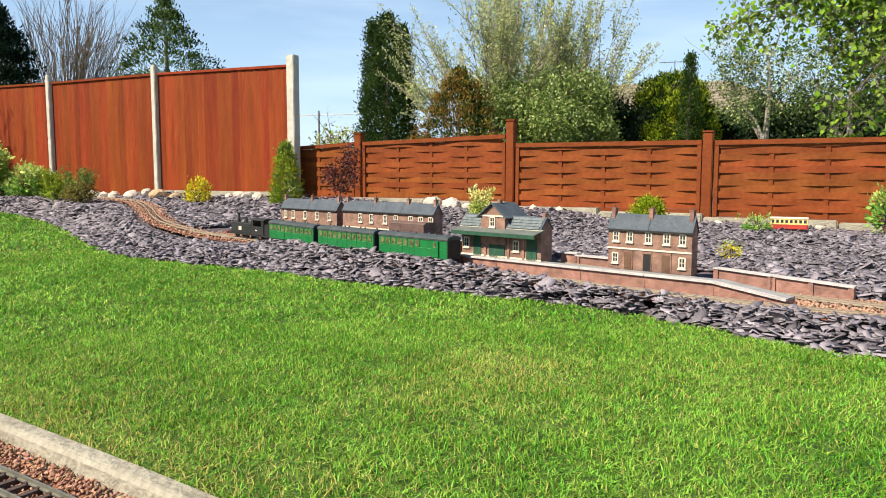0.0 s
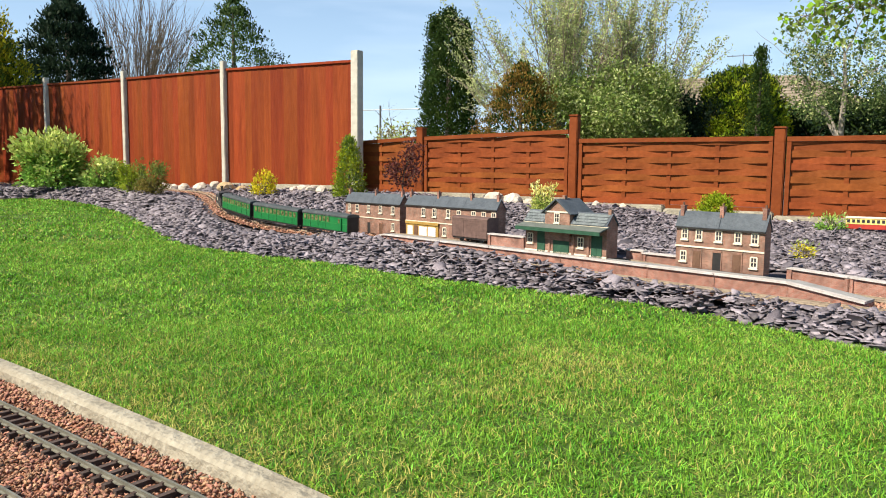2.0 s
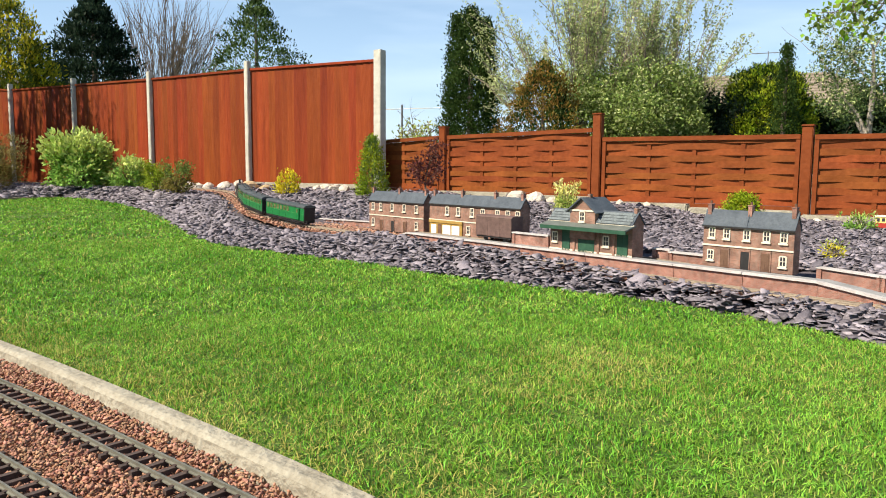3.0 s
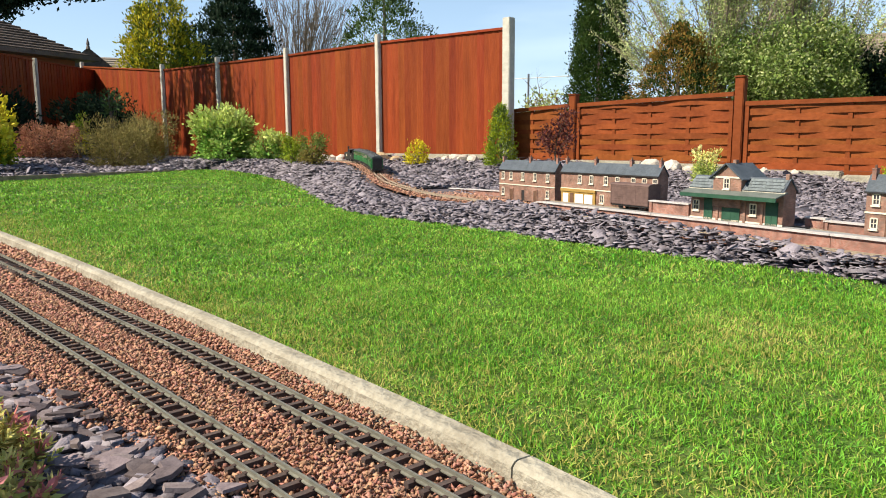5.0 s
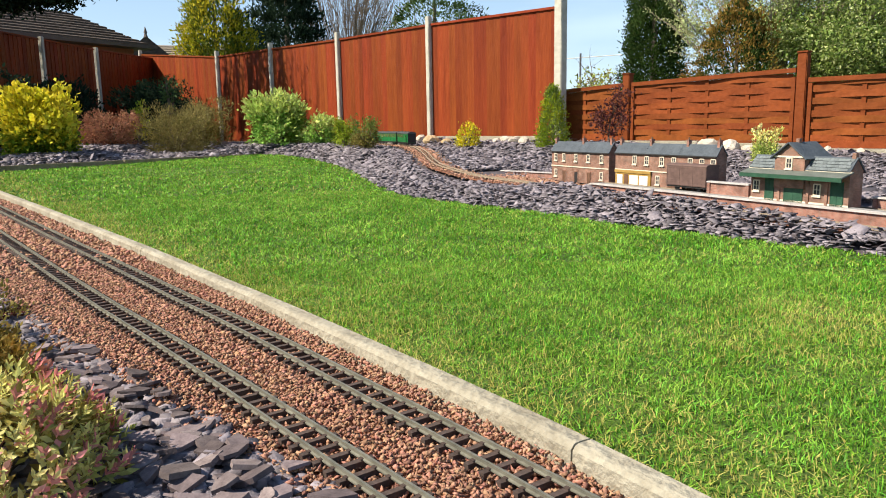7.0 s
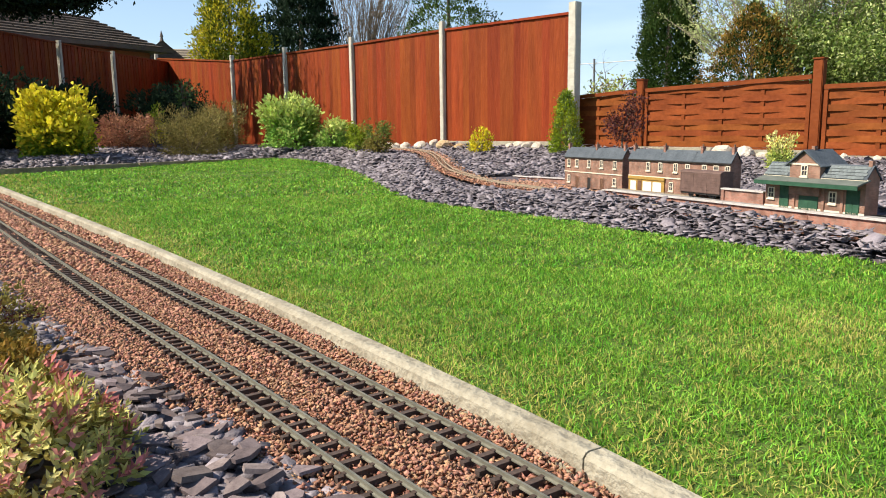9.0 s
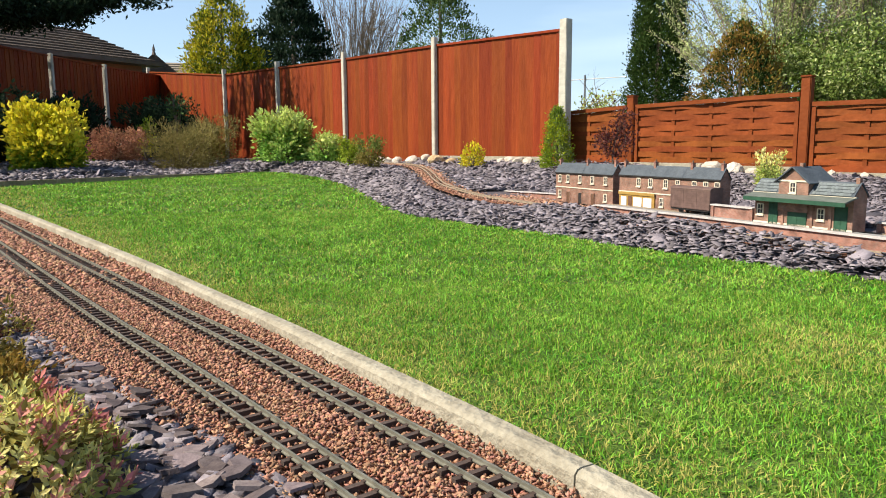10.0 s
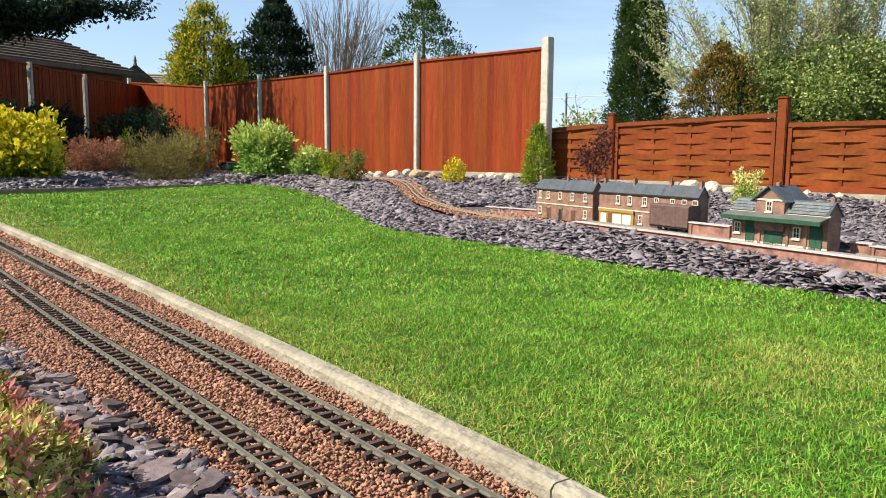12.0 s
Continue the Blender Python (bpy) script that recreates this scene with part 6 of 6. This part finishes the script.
for tip, rad in tips:
    tip = Vector((tip[0] * 1.75, tip[1] * 1.75, 0.46 + (tip[2] - 0.46) * 1.75))
    a = trunk1.lerp(trunk0, r.uniform(0, 0.35))
    mid = a.lerp(tip, 0.5) + Vector((0, 0, 0.18))
    pcs += [(a, mid, rad, rad * 0.7), (mid, tip, rad * 0.7, rad * 0.15)]
    for _ in range(46):
        t = r.uniform(-0.2, 1.0)
        s0 = mid.lerp(tip, t)
        e = s0 + Vector(r.normal(0, 0.24, 3)) + Vector((-0.06, 0, -0.04))
        pcs.append((s0, e, rad * 0.3, rad * 0.1))
        lp += [s0.lerp(e, u)[:] for u in (0.4, 0.7, 0.9, 1.0, 1.05)] * 3
wood("trunk", pcs, M["bark"], ob, 5)
lp = np.array(lp) + r.normal(0, 0.05, (len(lp), 3))
# half the leaves and the inner clumps get a darker green, shade as colour
fresh = r.uniform(0, 1, len(lp)) < 0.5
leaves("crown", lp[fresh], 0.066, LEAF["maple"], ob, -0.1, 0.75)
leaves("shaded_leaves", np.concatenate([lp[~fresh], clumps([(5.3, 8.6, 2.5, 0.9, 0.7, 0.7), (5.0, 8.4, 1.9, 0.8, 0.6, 0.5), (4.4, 8.4, 2.6, 0.6, 0.5, 0.35)], 420, 9, 0.07, 0.2)]), 0.066, LEAF["shrub_green"], ob, -0.1, 0.75)

# left side
pine("dark_conifer", -10.2, 17.2, 3.1, 0.8, 4.5, "dark", 0.1, 32000, "broad dark green conifer beyond the fence", power=0.75, rough=0.4, tiers=0.6)
pine("golden_conifer", -10.5, 14.6, 1.6, 0.8, 3.8, "globe", 0.09, 22000, "ragged golden-green conifer beyond the fence", power=0.42, second="gold", rough=0.4, spires=((0.42, 0.3, 0.6, 0.72), (-0.3, -0.2, 0.6, 0.85)))
pine("blue_fir", -6.75, 18.8, 3.7, 2.0, 4.75, "mid", 0.085, 12000, "open grey-green fir beyond the fence", power=0.95, second="cypress", rough=0.45, tiers=0.75)
twiggy("bare_tree", -10.7, 21.5, 5.0, 5.6, "willow", 0, 3000, "leafless tree of fine grey twigs", fork=80, z0=0.9, thick=0.034, bark="bark")
ob = thing("overhanging_tree", pose(0, 0, 0), "dark-leaved tree hanging in over the shaded fence", "tree")
pcs = [(Vector((-12.4, 8.4, -0.15)), Vector((-12.0, 8.6, 3.0)), 0.18, 0.13), (Vector((-12.0, 8.6, 3.0)), Vector((-10.0, 8.4, 4.6)), 0.1, 0.03)]
for tip in ((-8.3, 8.1, 2.2), (-7.95, 8.4, 2.4), (-8.7, 7.8, 2.15), (-7.4, 8.9, 2.5), (-8.9, 9.0, 4.4), (-9.9, 9.2, 4.6), (-9.2, 7.8, 4.9)):
    a, tip = Vector((-12.0, 8.6, 3.0)), Vector(tip)
    mid = a.lerp(tip, 0.5) + Vector((0, 0, 0.2))
    pcs += [(a, mid, 0.06, 0.035), (mid, tip, 0.035, 0.008)]
    for _ in range(16):
        p = mid.lerp(tip, r.uniform(0, 0.9))
        pcs.append((p, p + Vector(r.normal(0, 0.1, 3)) + Vector((0.04, 0.04, -0.03)), 0.01, 0.004))
# long upright shoots high over the side fence
for _ in range(110):
    p = Vector((r.uniform(-11.2, -8.6), r.uniform(7.4, 9.4), r.uniform(3.5, 4.0)))
    pcs.append((p, p + Vector((r.normal(0.1, 0.2), r.normal(0, 0.2), r.uniform(0.9, 1.9))), 0.022, 0.006))
wood("trunk", pcs, M["bark"], ob, 6)
pts = np.concatenate([clumps([(-8.6, 7.65, 2.25, 0.5, 0.5, 0.24), (-8.25, 8.0, 2.3, 0.4, 0.4, 0.2), (-8.9, 7.3, 2.3, 0.5, 0.5, 0.3), (-8.0, 8.3, 2.46, 0.35, 0.35, 0.14)], 1500, 9, 0.05, 0.1), clumps([(-8.75, 7.7, 2.3, 0.6, 0.6, 0.3), (-8.25, 8.0, 2.3, 0.45, 0.45, 0.2), (-7.9, 8.35, 2.48, 0.4, 0.4, 0.14), (-7.5, 8.75, 2.5, 0.35, 0.35, 0.09), (-9.6, 7.2, 2.6, 0.9, 0.9, 0.5), (-10.4, 6.6, 2.9, 1.2, 1.4, 0.8), (-9.0, 7.3, 2.5, 0.6, 0.6, 0.4), (-8.6, 7.2, 2.45, 0.5, 0.5, 0.4)], 3200, 9, 0.05, 0.1),
                      clumps([(-9.3, 8.3, 4.3, 0.9, 0.9, 1.0), (-8.7, 9.0, 4.2, 0.7, 0.7, 0.8), (-10.4, 7.6, 4.3, 0.9, 0.9, 1.0), (-10.4, 8.8, 4.2, 0.8, 0.8, 0.9)], 820, 8, 0.1, 0.2)])
leaves("crown", pts, 0.065, LEAF["dark"], ob, -0.2, 0.5)


# ---- neighbours' houses ----
def bungalow(name, m, w, d, eave, ridge, tile, label, rows=16):
    """Hipped roof on brick walls; its tiles lie in courses."""
    ob = thing(name, m, label, "house")
    part("wall", boxes((-w / 2, w / 2, -d / 2, d / 2, -0.2, eave)), M["house_wall"], ob)
    o = 0.35
    hip = min(w, d) / 2
    b = bmesh.new()
    n = rows
    x0, x1, y0, y1 = -w / 2 - o, w / 2 + o, -d / 2 - o, d / 2 + o
    run = (y1 - y0) / 2
    for k in range(n):
        t0, t1 = k / n, (k + 1) / n
        za, zb = eave - 0.1 + (ridge - eave) * t0, eave - 0.1 + (ridge - eave) * t1
        ra = [(x0 + run * t0, y0 + run * t0), (x1 - run * t0, y0 + run * t0), (x1 - run * t0, y1 - run * t0), (x0 + run * t0, y1 - run * t0)]
        rb = [(x0 + run * t1, y0 + run * t1), (x1 - run * t1, y0 + run * t1), (x1 - run * t1, y1 - run * t1), (x0 + run * t1, y1 - run * t1)]
        va = [b.verts.new((p[0], p[1], za + 0.035)) for p in ra]
        vc = vb if k else [b.verts.new((p[0], p[1], za)) for p in ra]
        vb = [b.verts.new((p[0], p[1], zb)) for p in rb]
        for i in range(4):
            j = (i + 1) % 4
            b.faces.new((va[i], va[j], vb[j], vb[i]))
            b.faces.new((vc[i], vc[j], va[j], va[i]))
    part("roof", b, M[tile], ob, "tiled hipped roof in courses")
    part("soffit", boxes((x0, x1, y0, y1, eave - 0.14, eave - 0.1)), M["fascia"], ob)
    for s in (-1, 1):
        part("gutter", boxes((x0, x1, s * (y1 + 0.04) - 0.05, s * (y1 + 0.04) + 0.05, eave - 0.14, eave - 0.05)), M["fascia"], ob)
    return ob


h1 = bungalow("bungalow", pose(-14.6, 11.9, 0, 0, 0, 80), 6.4, 2.0, 2.5, 3.3, "pantile", "brown tiled hipped roof beyond the shaded fence", 11)
# a second roof behind it ends in a small gable with a finial
gable = bmesh.new()
front = [gable.verts.new(q) for q in ((0, -1.2, 2.0), (0, 1.2, 2.0), (0, 0, 3.05))]
rear = [gable.verts.new(q) for q in ((3.0, -1.2, 2.0), (3.0, 1.2, 2.0), (3.0, 0, 3.05))]
gable.faces.new(front)
gable.faces.new(rear[::-1])
for i in range(3):
    gable.faces.new((front[i], front[(i + 1) % 3], rear[(i + 1) % 3], rear[i]))
wing = part("gabled_wing", gable, M["pantile"], h1)
wing.matrix_basis = h1.matrix_basis.inverted() @ pose(-14.9, 17.5, 0, 0, 0, 130)
part("finial", cyl(cyl(bmesh.new(), (0, 0, 3.0), (0, 0, 3.12), 0.06, 0.03, 8), (0, 0, 3.12), (0, 0, 3.3), 0.05, 0.005, 8), M["fascia"], wing)
bungalow("bungalow", pose(-18.6, 25.2, 0, 0, 0, 38), 10.0, 5.0, 2.5, 3.75, "buff_tile", "distant bungalow with buff tiled roof", 12)
far_house = bungalow("bungalow", pose(9.5, 31.5, 0, 0, 0, -17), 11.0, 6.0, 2.5, 4.5, "buff_tile", "distant house with buff tiled roof behind trees", 16)
part("aerial", boxes((0.3, 0.34, -0.02, 0.02, 4.3, 5.3), (-0.3, 0.75, -0.012, 0.012, 5.22, 5.25), (-0.1, -0.08, -0.2, 0.2, 5.22, 5.25), (0.55, 0.57, -0.2, 0.2, 5.22, 5.25)), M["steel"], far_house, "thin metal television aerial")
bungalow("bungalow", pose(19.5, 29.5, 0, 0, 0, -20), 8.0, 7.0, 2.9, 4.6, "pantile", "distant red brick house behind maple branches", 12)
# clothes post with a line, beyond the corner
ob = thing("clothes_post", pose(-2.33, 14.83, 0), "thin metal clothes post with a cross line", "clothes post")
part("pole", cyl(bmesh.new(), (0, 0, -0.15), (0, 0, 1.76), 0.02, n=8), M["steel"], ob)
part("cross_line", cyl(bmesh.new(), (-0.55, 0, 1.66), (0.8, 0.0, 1.70), 0.008, n=6), M["white"], ob)
leafy("pale_hedge", -2.0, 14.2, 1.3, 0.4, 1.5, "broom", 0.06, 1500, "thin straw-green scrub beyond the corner", ("pale", 0.4), category="hedge")
leafy("pale_hedge", -1.2, 14.4, 1.0, 0.4, 1.35, "broom", 0.06, 1200, "thin straw-green scrub beyond the corner", ("pale", 0.4), category="hedge")


# ---- what moves ----
def motions():
    line = MAIN
    arc = np.concatenate([[0], np.cumsum(np.linalg.norm(np.diff(line, axis=0), axis=1))])
    at = lambda s: Vector([np.interp(s, arc, line[:, k]) for k in range(3)])
    start = float(arc[np.argmin(np.hypot(line[:, 0] - st(TAIL_START, 2.5, 0)[0], line[:, 1] - st(TAIL_START, 2.5, 0)[1]))])
    offsets = (0.515 * 3 + 0.2, 0.515 * 2.5, 0.515 * 1.5, 0.515 * 0.5)
    halves = (0.1, 0.16, 0.16, 0.16)
    for ob, off, half in zip(train, offsets, halves):
        rows = []
        for k in range(49):
            t = k * 0.25
            mid = start + float(np.interp(t, RUN_T, RUN_S)) + off
            p, q = at(mid + half), at(mid - half)
            d = q - p
            # vehicles are built with their front towards -x
            m = Matrix.Translation((p + q) / 2) @ Euler((0, -math.atan2(d.z, math.hypot(d.x, d.y)), math.atan2(d.y, d.x))).to_matrix().to_4x4()
            rows.append((t, m))
        walk(ob, rows)


TAIL_START = -2.245
RUN_T = (0.0, 12.0)
RUN_S = (0.0, 8.2)
motions()
